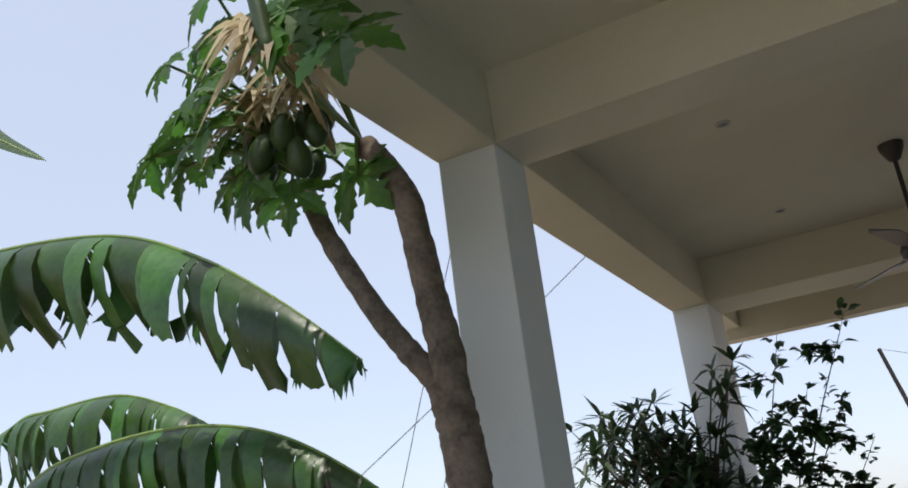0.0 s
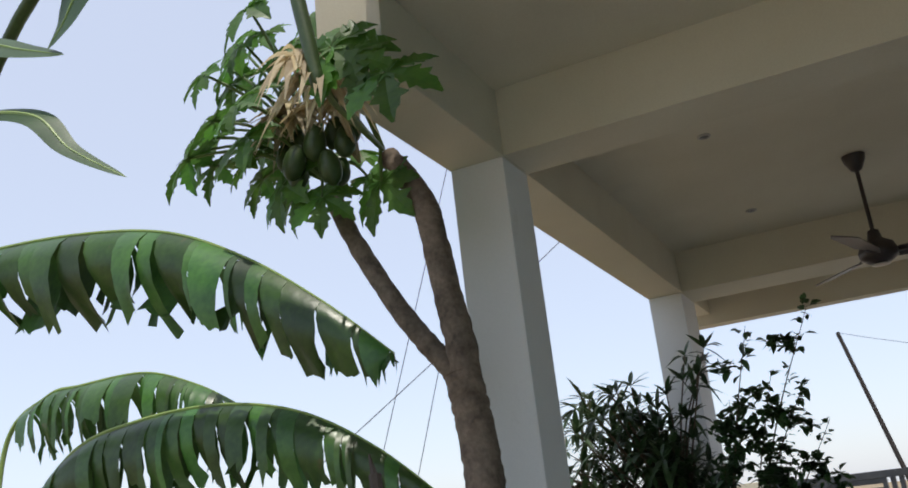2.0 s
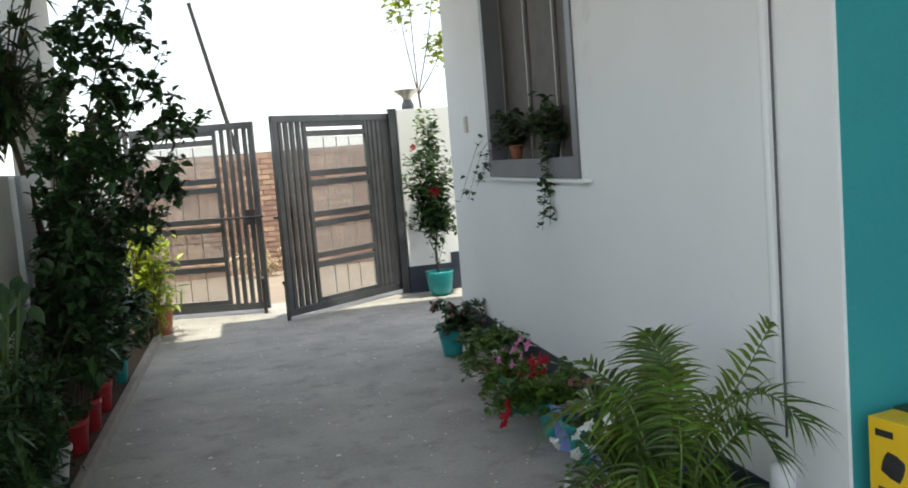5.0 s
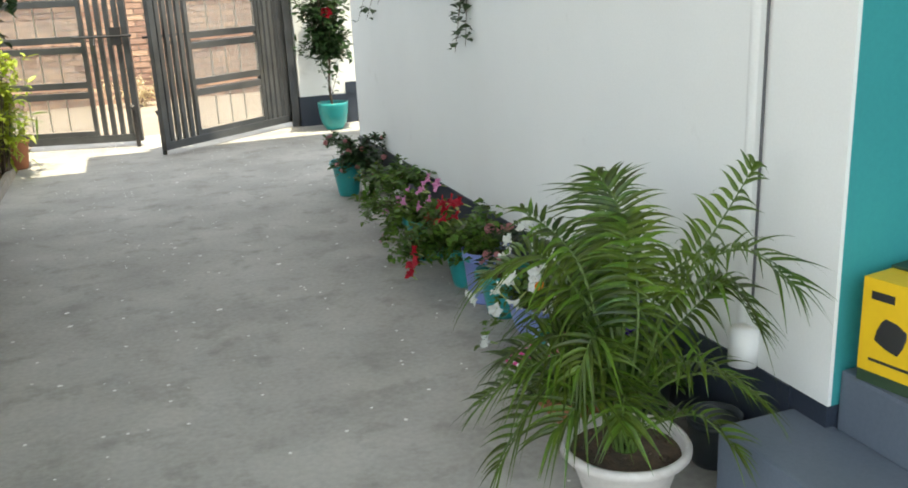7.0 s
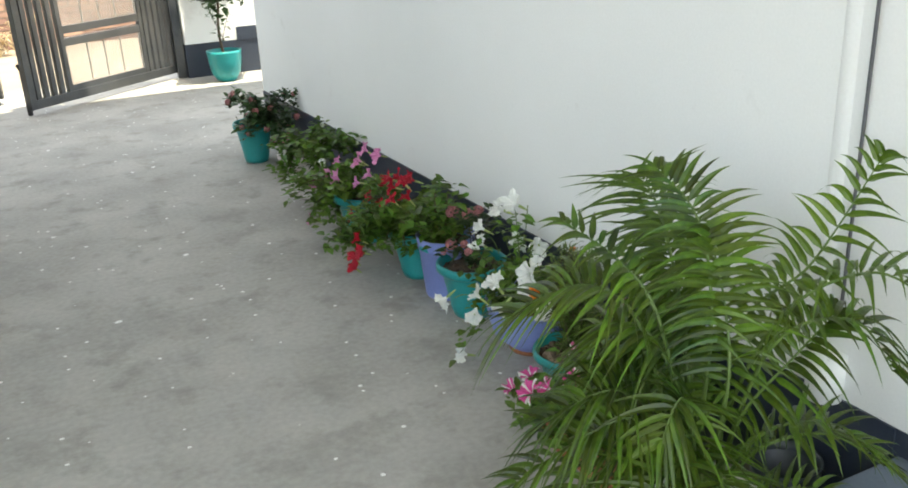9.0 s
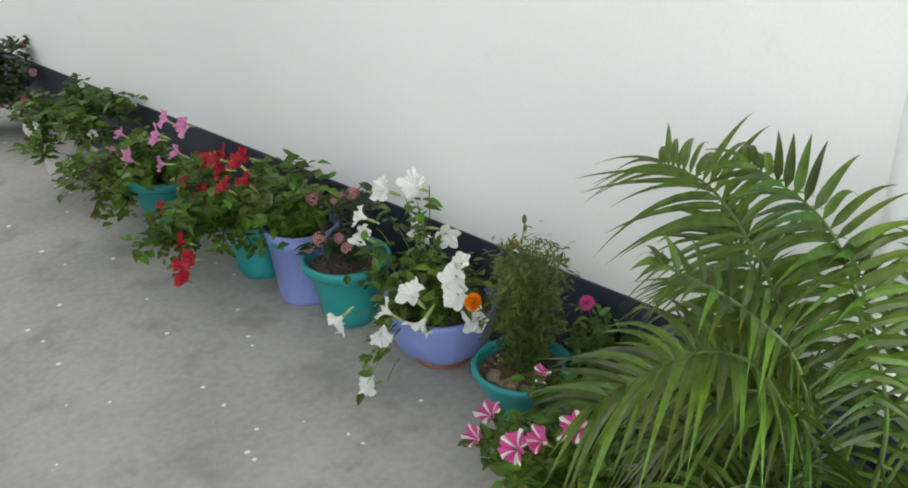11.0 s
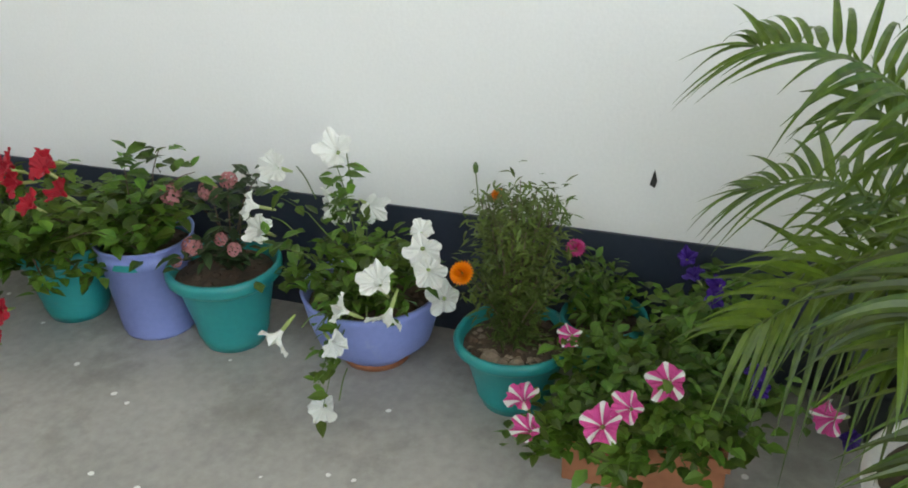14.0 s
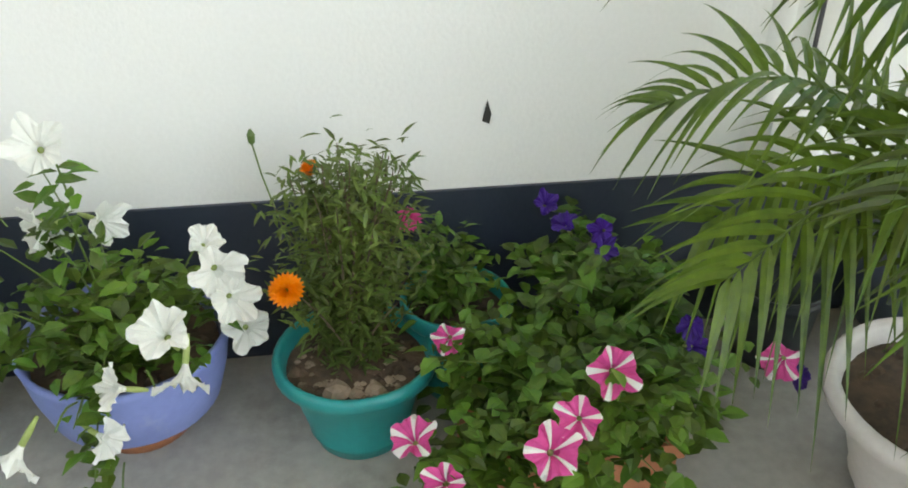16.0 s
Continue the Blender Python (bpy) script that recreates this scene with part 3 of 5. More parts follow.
for v in pm.vertices:
    v.co = (v.co.x * 0.02 - 0.0012, v.co.y, v.co.z)
pa = part("printed_tool", pm, M["print_black"], bx, "black printed picture of a pump")
pa.location, pa.rotation_euler = (0, 0.06, 0.1), (radians(20), 0, 0)
for k in range(5):
    part("print_line", Shape().box(-0.002, -0.0005, -0.2 - 0.01 * (k % 2), -0.015, 0.19 - k * 0.026, 0.203 - k * 0.026), M["print_white"], bx)
part("print_line", Shape().box(-0.002, -0.0005, -0.05, 0.1, 0.06, 0.067), M["print_black"], bx)

# ---- ceiling fan and downlights ----
fan = thing("ceiling_fan", "dark brown three-blade ceiling fan at rest", "fan", at=(-1.53, 5.913, 3.72))
part("canopy", Shape().lathe([(0.012, -0.1), (0.03, -0.09), (0.06, -0.03), (0.065, 0.0)]), M["fan"], fan, smooth=True)
part("downrod", Shape().tube([(0, 0, -0.49), (0, 0, 0)], 0.012, 10), M["fan"], fan)
part("motor", Shape().lathe([(0, -0.65), (0.06, -0.645), (0.1, -0.62), (0.105, -0.58), (0.09, -0.54), (0.04, -0.51), (0.03, -0.46), (0.012, -0.45)]), M["fan"], fan, smooth=True)
part("badge_ring", Shape().lathe([(0.04, -0.652), (0.05, -0.658), (0.03, -0.66), (0, -0.66)]), M["fan_light"], fan, smooth=True)
for a in (5, 125, 255):
    bl = Shape()
    pts = [(0.1, 0.035), (0.16, 0.05), (0.2, 0.062), (0.55, 0.068), (0.6, 0.05)]
    vs = []
    for zz in (0.0, 0.006):
        for r, w2 in pts:
            vs += [(r, -w2, zz + 0.018), (r, w2, zz - 0.018)]
    k = len(pts) * 2
    fs = []
    for i in range(len(pts) - 1):
        j = i * 2
        fs += [(j, j + 2, j + 3, j + 1), (k + j, k + j + 1, k + j + 3, k + j + 2), (j, k + j, k + j + 2, j + 2), (j + 1, j + 3, k + j + 3, k + j + 1)]
    fs += [(0, 1, k + 1, k), (k - 2, 2 * k - 2, 2 * k - 1, k - 1)]
    bl.add(vs, fs)
    part("blade", bl, M["fan"], fan, at=(0, 0, -0.6), turn=(0, 0, radians(a)))
    part("blade_bracket", Shape().box(0.07, 0.16, -0.02, 0.02, -0.006, 0.0), M["fan"], fan, at=(0, 0, -0.595), turn=(0, 0, radians(a)))
dl = thing("downlight", "small round recessed ceiling spotlight", "light", "porch spotlights", (-2.2, 5.0, 3.72))
part("ring", Shape().lathe([(0.036, 0.0), (0.036, -0.006), (0.026, -0.008), (0.024, 0.0)], 20), M["fan_light"], dl, smooth=True)
part("lens", Shape().lathe([(0.024, -0.002), (0.0, -0.003)], 20), M["steel"], dl)
for p in ((-0.75, 5.0), (-2.2, 6.5), (-0.75, 6.5)):
    copy_thing(dl, pose(p[0], p[1], 3.72))


# ---- pots and flowers ----
def petunia(mat_a, mat_b=None, r=0.034, tube=True, seed=0):
    """Ruffled five-lobed trumpet that opens along +z, with uneven, partly folded lobes; mat_b paints a star along the lobes."""
    g = random.Random(seed)
    s = Shape()
    n = 45
    rings = ((0.09, -1.0), (0.15, -0.72), (0.26, -0.45), (0.5, -0.22), (0.8, -0.05), (1.0, 0.0))
    reach = [g.uniform(0.82, 1.12) for k in range(5)]
    fold = [g.uniform(-0.45, 0.3) for k in range(5)]
    ph = [g.uniform(0, 6.28) for k in range(4)]
    vs = []
    for i, (k, z) in enumerate(rings):
        e = i / (len(rings) - 1)
        for j in range(n):
            a = 2 * math.pi * j / n
            u = 5 * j / n
            q = int(u + 0.5) % 5
            near = math.cos(math.pi * (u - round(u))) ** 2
            lobe = 1 + (0.3 * (near - 0.7) + (reach[q] - 1) * near + 0.03 * math.sin(11 * a + ph[0])) * e * e
            ruff = (fold[q] * near + 0.1 * math.sin(5 * a + ph[1]) + 0.1 * math.sin(9 * a + ph[2]) + 0.08 * math.sin(16 * a + ph[3])) * e ** 2.2
            vs.append((r * k * lobe * math.cos(a), r * k * lobe * math.sin(a), r * (z + ruff)))
    for i in range(len(rings) - 1):
        for j in range(n):
            a5 = (5 * (j + 0.5) / n) % 1
            star = mat_b is not None and (a5 < (0.09 if i > 2 else 0.14) or a5 > (0.91 if i > 2 else 0.86))
            s.add([vs[i * n + j], vs[i * n + (j + 1) % n], vs[(i + 1) * n + (j + 1) % n], vs[(i + 1) * n + j]], [(0, 1, 2, 3)], 1 if star else 0)
    if tube:
        s.tube([(0, 0, -r * 2.0), (0, 0, -r * 1.4), (0, 0, -r * 0.85)], [r * 0.07, r * 0.13, r * 0.12], 8, 2)
    mats = [mat_a, mat_b or mat_a, M["flower_tube"]]
    return s.mesh("flower", *mats, smooth=True)


def pompom(mat, r=0.022, rows=5):
    s = Shape()
    for i in range(rows):
        tilt = 0.2 + 1.25 * i / (rows - 1)
        m = 7 + 4 * i
        for j in range(m):
            a = 2 * math.pi * (j + 0.5 * (i % 2)) / m + 0.3 * i
            d = Vector((math.sin(tilt) * math.cos(a), math.sin(tilt) * math.sin(a), math.cos(tilt)))
            s.leaf(d * r * 0.25, d, (0, 0, 1) if i else (1, 0, 0.2), r * 0.85, r * 0.62, 0.0, 0.35, 2, curve=0.5)
    s.lathe([(0.0, -r * 0.9), (r * 0.25, -r * 0.8), (r * 0.4, -r * 0.1)], 8, 1)
    return s.mesh("flower", mat, M["flower_tube"])


def cluster(mat, r=0.024, n=26):
    """Dome of small five-petalled florets."""
    s = Shape()
    g = random.Random(3)
    for k in range(n):
        z = 1 - 1.25 * (k + 0.5) / n
        a = 2.4 * k
        q = math.sqrt(max(0, 1 - z * z))
        d = Vector((q * math.cos(a), q * math.sin(a), z))
        side = d.orthogonal().normalized()
        up = d.cross(side)
        for j in range(5):
            b = 2 * math.pi * j / 5 + g.random()
            w = side * math.cos(b) + up * math.sin(b)
            s.leaf(d * r * 0.85, (w + d * 0.35).normalized(), d, r * 0.42, r * 0.34, 0, 0.2, 2)
    return s.mesh("flower", mat)


def forms(*args, **kw):
    return [petunia(*args, seed=k, **kw) for k in range(5)]


FLOWER = {"white": forms(M["petal_white"], r=0.034), "star": forms(M["petal_pink"], M["petal_white"], 0.034), "violet": forms(M["petal_violet"], r=0.024), "red": forms(M["petal_red"], r=0.033), "rose": forms(M["petal_rose"], r=0.03),
          "small_white": forms(M["petal_white"], r=0.02), "orange": [pompom(M["petal_orange"])], "dusky": [cluster(M["petal_dusky"])], "pink": [pompom(M["petal_pink"], 0.02, 4)]}


def bloom(kind, at, facing, parent, scale=1.0, origin=(0, 0, 0)):
    d = Vector(facing).normalized()
    ob = part("flower", rnd.choice(FLOWER[kind]), None, parent)
    q = d.to_track_quat("Z", "Y") @ Euler((0, 0, rnd.uniform(0, 6.28))).to_quaternion()
    ob.matrix_basis = Matrix.LocRotScale(Vector(at) - Vector(origin), q, (scale, scale * rnd.uniform(0.9, 1.05), scale))
    return ob


def bush(s, stems, n, size, width, spread=0.05, droop=0.3, slot=0, tip=True, flat=0.4, keep=None):
    """Leaves set around the given stem curves."""
    for k in range(n):
        pts = stems[rnd.randrange(len(stems))]
        u = rnd.random() ** 0.7 * (len(pts) - 1)
        i = min(int(u), len(pts) - 2)
        p = Vector(pts[i]).lerp(Vector(pts[i + 1]), u - i) + rv(spread)
        if keep and not keep(p):
            continue
        d = unit()
        d = Vector((d.x, d.y, d.z * flat + 0.25)).normalized()
        L = size * rnd.uniform(0.6, 1.2)
        s.leaf(p, d, Vector((0, 0, 1)) + rv(0.4), L, L * width, droop * rnd.uniform(0.3, 1.4), 0.25, 3, slot)


def pot_profile(kind, R, H):
    if kind == "rimmed":
        return [(0, 0), (0.57 * R, 0), (0.61 * R, 0.015), (0.66 * R, 0.16 * H), (0.648 * R, 0.18 * H), (0.86 * R, 0.78 * H), (0.9 * R, 0.82 * H), (0.97 * R, 0.83 * H), (1.03 * R, 0.87 * H), (1.04 * R, 0.95 * H), (1.0 * R, H), (0.95 * R, H), (0.91 * R, 0.95 * H), (0.86 * R, 0.8 * H)]
    if kind == "bucket":
        return [(0, 0), (0.74 * R, 0), (0.77 * R, 0.01), (0.93 * R, 0.8 * H), (0.97 * R, 0.81 * H), (0.98 * R, 0.9 * H), (0.96 * R, 0.91 * H), (1.0 * R, 0.97 * H), (1.02 * R, H), (0.97 * R, H), (0.93 * R, 0.85 * H)]
    if kind == "bowl":
        return [(0, 0), (0.5 * R, 0), (0.6 * R, 0.015), (0.84 * R, 0.28 * H), (0.95 * R, 0.62 * H), (1.0 * R, 0.9 * H), (1.03 * R, H), (0.97 * R, H), (0.92 * R, 0.85 * H)]
    return [(0, 0), (0.68 * R, 0), (0.72 * R, 0.01), (0.92 * R, 0.86 * H), (1.0 * R, 0.88 * H), (1.0 * R, H), (0.93 * R, H), (0.88 * R, 0.85 * H)]


def potted(name, label, at, kind, R, H, mat, soil=True, group="potted plants along the wall", lift=0.0):
    """A pot with soil; returns the thing that its plant parts hang under."""
    t = thing(name, label, "potted plant", group, (at[0], at[1], lift))
    part("pot", Shape().lathe(pot_profile(kind, R, H), 36, wobble=0.006), mat, t, smooth=True)
    if soil:
        s = Shape()
        rings = [(0.0, 0.01)] + [(R * 0.9 * k / 5, 0.012 * (1 - k / 5)) for k in range(1, 6)]
        s.lathe([(r, H * 0.84 + z) for r, z in rings], 24, wobble=0.02)
        for k in range(36):
            a, r = rnd.uniform(0, 6.28), R * 0.8 * math.sqrt(rnd.random())
            q = rnd.uniform(0.004, 0.014)
            s.lathe([(0, -q), (q * 0.8, -q * 0.4), (q, 0.1 * q), (q * 0.6, q * 0.6), (0, q * 0.8)], 6, centre=(r * math.cos(a), r * math.sin(a), H * 0.85), wobble=0.1)
        tagged(part("soil", s, M["soil"], t, "dry crumbly soil"), kind="stuff")
    return t


def stems_from(base, ends, lift=0.5, n=6):
    out = []
    for e in ends:
        b, e = Vector(base) + Vector((rnd.uniform(-0.02, 0.02), rnd.uniform(-0.02, 0.02), 0)), Vector(e)
        m = b.lerp(e, 0.5) + Vector((0, 0, lift * (e - b).length * 0.4))
        out.append(spline([b, m, e], n))
    return out


def plant(t, base, ends, leaves, size, width, mat, stem_mat, stem_r=0.003, spread=0.03, lift=0.5, droop=0.3, name="foliage", extra=()):
    """Stems and leaves under the thing t; base and ends are in world metres."""
    o = Vector(t.location)
    st_ = stems_from(Vector(base) - o, [Vector(e) - o for e in ends], lift)
    s = Shape()
    for p in st_:
        s.tube(p, [stem_r * (1 - 0.6 * i / (len(p) - 1)) for i in range(len(p))], 5)
    tagged(part("stem_set", s, stem_mat, t), kind="stuff")
    f = Shape()
    bush(f, st_, leaves, size, width, spread, droop)
    tagged(part(name, f, mat, t), kind="stuff")
    return st_


def around(c, r, n, zlo=0.0, zhi=1.0, squash=1.0):
    """n end points of stems in a dome about c."""
    out = []
    for k in range(n):
        a = 2.399 * k + rnd.uniform(-0.3, 0.3)
        q = math.sqrt((k + 0.6) / n)
        out.append((c[0] + r * q * math.cos(a) * squash, c[1] + r * q * math.sin(a), c[2] + rnd.uniform(zlo, zhi) * r * (1.15 - 0.6 * q)))
    return out


CAM_SIDE = Vector((-0.75, 0.1, 0.45))

# 1: far teal pot with dusky flowers
t = potted("potted_dusky_flower", "teal tapered pot with dusky pink flowers", (-0.25, 7.2), "rimmed", 0.115, 0.24, M["pot_teal"])
ends = around((-0.18, 7.14, 0.27), 0.25, 28, -0.8, 0.9)
plant(t, (-0.2, 7.2, 0.22), ends, 1500, 0.05, 0.6, M["dark"], M["twig"])
for e in ends[::1]:
    bloom("dusky", e, Vector((-0.5, -0.5, 0.5)) + rv(0.4), t, rnd.uniform(0.5, 0.85), t.location)
# 2: white pot with a low green plant and small white flowers
t = potted("potted_white_flower", "white plastic pot with a spreading green plant", (-0.22, 6.35), "rimmed", 0.13, 0.24, M["pot_white"])
ends = around((-0.2, 6.2, 0.2), 0.25, 24, -0.3, 0.8)
plant(t, (-0.22, 6.35, 0.2), ends, 1900, 0.045, 0.6, M["green"], M["twig"])
for e in ends[::3]:
    bloom("small_white", e, Vector((-0.5, -0.5, 0.5)) + rv(0.4), t, rnd.uniform(0.6, 1.0), t.location)
# 3: rose petunias
t = potted("potted_rose_petunia", "teal pot with rose-pink petunias spilling over", (-0.21, 5.56), "rimmed", 0.13, 0.22, M["pot_teal"])
ends = around((-0.29, 5.6, 0.17), 0.26, 28, -0.4, 0.9)
plant(t, (-0.24, 5.62, 0.19), ends, 1900, 0.042, 0.6, M["green"], M["twig"])
for p in ((-0.3, 5.57, 0.29), (-0.3, 5.4, 0.4), (-0.28, 5.32, 0.37), (-0.25, 5.42, 0.45), (-0.22, 5.36, 0.43), (-0.42, 5.72, 0.09), (-0.36, 5.8, 0.22), (-0.36, 5.5, 0.33), (-0.27, 5.46, 0.4), (-0.34, 5.64, 0.3), (-0.26, 5.74, 0.33), (-0.32, 5.36, 0.33)):
    bloom("rose", p, CAM_SIDE + rv(0.35), t, rnd.uniform(0.85, 1.15), t.location)
# 4: red petunias
t = potted("potted_red_petunia", "green pot with scarlet petunias trailing to the floor", (-0.18, 5.06), "rimmed", 0.12, 0.2, M["pot_teal"])
ends = around((-0.29, 5.1, 0.17), 0.25, 32, -0.45, 0.95) + [(-0.46, 5.26, 0.1), (-0.44, 5.2, 0.16)]
plant(t, (-0.24, 5.13, 0.17), ends, 2300, 0.042, 0.6, M["green"], M["twig"])
for p in ((-0.3, 5.04, 0.39), (-0.28, 4.97, 0.43), (-0.28, 4.94, 0.38), (-0.32, 5.12, 0.3), (-0.3, 5.06, 0.42), (-0.25, 5.1, 0.41), (-0.44, 5.08, 0.2), (-0.47, 5.03, 0.15), (-0.48, 5.02, 0.11), (-0.46, 5.0, 0.17), (-0.38, 5.28, 0.22), (-0.24, 5.0, 0.42), (-0.32, 4.99, 0.36), (-0.33, 5.2, 0.31), (-0.27, 5.16, 0.38)):
    bloom("red", p, CAM_SIDE + rv(0.35), t, rnd.uniform(0.85, 1.1), t.location)
# 5: lavender bucket
t = potted("potted_rose_bush", "lavender-painted bucket with a leafy green plant", (-0.172, 4.83), "bucket", 0.112, 0.238, M["pot_blue"])
ends = around((-0.22, 4.84, 0.27), 0.16, 16, -0.1, 0.7) + [(-0.2, 4.72, 0.46), (-0.22, 4.8, 0.43), (-0.2, 4.64, 0.42), (-0.3, 4.95, 0.27)]
plant(t, (-0.21, 4.8, 0.22), ends, 560, 0.045, 0.65, M["green"], M["twig"], 0.0022)
part("tape_band", Shape().lathe([(0.107, 0.193), (0.1085, 0.195), (0.109, 0.211), (0.1075, 0.213)], 36), M["pot_teal"], t, "teal paint patch under the rim")
# 6: teal pot with pentas
t = potted("potted_pentas", "teal round pot with pale pink flower heads and bare soil", (-0.175, 4.625), "rimmed", 0.124, 0.2, M["pot_teal"])
heads = [(-0.2, 4.71, 0.36), (-0.18, 4.63, 0.37), (-0.16, 4.59, 0.39), (-0.24, 4.65, 0.265), (-0.22, 4.59, 0.28), (-0.22, 4.56, 0.26), (-0.25, 4.69, 0.225)]
plant(t, (-0.17, 4.59, 0.19), heads + [(-0.12, 4.53, 0.4), (-0.1, 4.58, 0.36)], 210, 0.042, 0.5, M["olive"], M["twig"], 0.002, spread=0.02)
for k, p in enumerate(heads):
    bloom("dusky", p, Vector((-0.5, 0, 0.7)) + rv(0.2), t, (1.0, 0.9, 0.8, 0.9, 0.6, 0.65, 0.55)[k], t.location)
# 7: lavender bowl of white petunias on a clay saucer
sa = thing("clay_saucer", "shallow brown clay saucer under the bowl", "saucer", at=(-0.14, 4.285, 0))
part("dish", Shape().lathe([(0, 0), (0.075, 0), (0.078, 0.02), (0.07, 0.02), (0.062, 0.012), (0, 0.012)], 28), M["terracotta"], sa, smooth=True)
t = potted("potted_white_petunia", "lavender bowl with white petunias trailing over its rim", (-0.14, 4.285), "bowl", 0.148, 0.163, M["pot_blue"], lift=0.012)
ends = around((-0.19, 4.27, 0.19), 0.16, 22, 0.0, 0.8) + [(-0.17, 4.33, 0.47), (-0.13, 4.29, 0.34), (-0.14, 4.36, 0.36), (-0.37, 4.3, 0.2), (-0.4, 4.29, 0.1), (-0.41, 4.28, 0.05), (-0.3, 4.42, 0.24), (-0.2, 4.13, 0.3), (-0.25, 4.46, 0.3), (-0.14, 4.5, 0.36)]
plant(t, (-0.19, 4.27, 0.15), ends, 900, 0.038, 0.55, M["green"], M["palm_stem"], 0.002, spread=0.022)
PET = (((-0.19, 4.32, 0.5), (-0.9, -0.1, 0.35), 1.1), ((-0.12, 4.275, 0.345), (-0.5, -0.6, 0.3), 0.95), ((-0.22, 4.13, 0.37), (-0.7, -0.1, 0.5), 0.7), ((-0.27, 4.11, 0.345), (-0.8, -0.2, 0.35), 1.1), ((-0.28, 4.095, 0.31), (-0.7, -0.4, 0.2), 1.0),
       ((-0.34, 4.18, 0.32), (-0.5, -0.2, 0.75), 1.1), ((-0.21, 4.095, 0.215), (-0.6, -0.5, 0.3), 1.0), ((-0.33, 4.17, 0.215), (-0.5, -0.2, -0.5), 1.05), ((-0.37, 4.25, 0.26), (-0.3, 0.7, 0.3), 0.9), ((-0.37, 4.26, 0.17), (-0.4, -0.5, -0.3), 0.9),
       ((-0.43, 4.36, 0.2), (-0.3, 0.7, -0.4), 1.0), ((-0.41, 4.285, 0.045), (-0.8, 0.1, 0.3), 1.0), ((-0.15, 4.37, 0.36), (-0.5, 0.6, 0.1), 1.05), ((-0.15, 4.34, 0.335), (-0.6, -0.4, -0.3), 0.8), ((-0.15, 4.49, 0.43), (-0.8, 0.3, 0.3), 1.1), ((-0.2, 4.53, 0.36), (-0.4, 0.5, 0.5), 0.95), ((-0.22, 4.5, 0.32), (-0.6, 0.2, 0.8), 1.05))
for p, f, s in PET:
    bloom("white", p, Vector(f) + rv(0.3), t, s, t.location)
    stalk = Vector(p) - Vector(f).normalized() * 0.066 * s
    o = Vector(t.location)
    root = Vector((-0.19, 4.27, 0.2)).lerp(stalk, 0.72)
    part("flower_stalk", Shape().tube(spline([root - o, root.lerp(stalk, 0.5) - o + Vector((0, 0, 0.01)), stalk - o], 6), 0.0016, 5), M["palm_stem"], t)
# 8: marigold
t = potted("potted_marigold", "teal pot with a bushy marigold and stony soil", (-0.205, 3.95), "rimmed", 0.117, 0.158, M["pot_teal"])
ends = around((-0.2, 3.94, 0.39), 0.085, 34, 0.1, 1.1) + around((-0.2, 3.96, 0.27), 0.11, 14, -0.1, 0.6) + [(-0.12, 4.05, 0.36), (-0.2, 3.85, 0.3)]
plant(t, (-0.2, 3.95, 0.13), ends, 3900, 0.028, 0.22, M["feathery"], M["twig"], 0.002, spread=0.03, lift=0.15, droop=0.25)
bloom("orange", (-0.28, 4.03, 0.322), (-0.8, 0.1, 0.4), t, 1.05, t.location)
bloom("orange", (-0.18, 3.99, 0.44), (-0.3, 0.6, 0.5), t, 0.6, t.location)
part("bud_stalk", Shape().tube([(0.06, 0.08, 0.3), (0.13, 0.115, 0.385), (0.15, 0.125, 0.425)], 0.0014, 5).lathe([(0, 0), (0.005, 0.006), (0.006, 0.018), (0.002, 0.026)], 8, centre=(0.15, 0.125, 0.42)), M["palm_stem"], t, "closed marigold bud")
st_ = Shape()
for k in range(110):
    a, r, q = rnd.uniform(0, 6.28), 0.09 * math.sqrt(rnd.random()), rnd.uniform(0.003, 0.007)
    if k < 4:
        a, r, q = 2.6 + 0.5 * k, 0.055, (0.022, 0.012, 0.015, 0.009)[k]
    st_.lathe([(0, -q), (q * 0.8, -q * 0.4), (q, 0.1 * q), (q * 0.7, q * 0.5), (0, q * 0.7)], 7, centre=(r * math.cos(a) - 0.02, r * math.sin(a), 0.136), wobble=0.14)
tagged(part("gravel", st_, M["clod"], t, "pale clods on the soil"), kind="stuff")
# 9: clay pot of striped petunias
t = thing("potted_striped_petunia", "long clay trough with pink and white striped petunias", "potted plant", "potted plants along the wall", (-0.325, 3.665, 0))
for x0, x1, y0, y1 in ((-0.085, -0.07, -0.14, 0.14), (0.07, 0.085, -0.14, 0.14), (-0.07, 0.07, -0.14, -0.125), (-0.07, 0.07, 0.125, 0.14)):
    part("trough_side", Shape().box(x0, x1, y0, y1, 0.0, 0.12), M["terracotta"], t, bevel=0.004)
part("trough_rim", Shape().box(-0.092, -0.085, -0.147, 0.147, 0.092, 0.118), M["terracotta"], t, bevel=0.002)
part("trough_base", Shape().box(-0.07, 0.07, -0.125, 0.125, 0.004, 0.014), M["terracotta"], t)
tagged(part("soil", Shape().box(-0.07, 0.07, -0.125, 0.125, 0.014, 0.1), M["soil"], t, "dry crumbly soil"), kind="stuff")
ends = around((-0.35, 3.67, 0.15), 0.2, 40, -0.35, 0.55) + [(-0.42, 3.86, 0.07), (-0.44, 3.88, 0.1), (-0.3, 3.84, 0.2), (-0.26, 3.8, 0.22), (-0.4, 3.83, 0.16)]
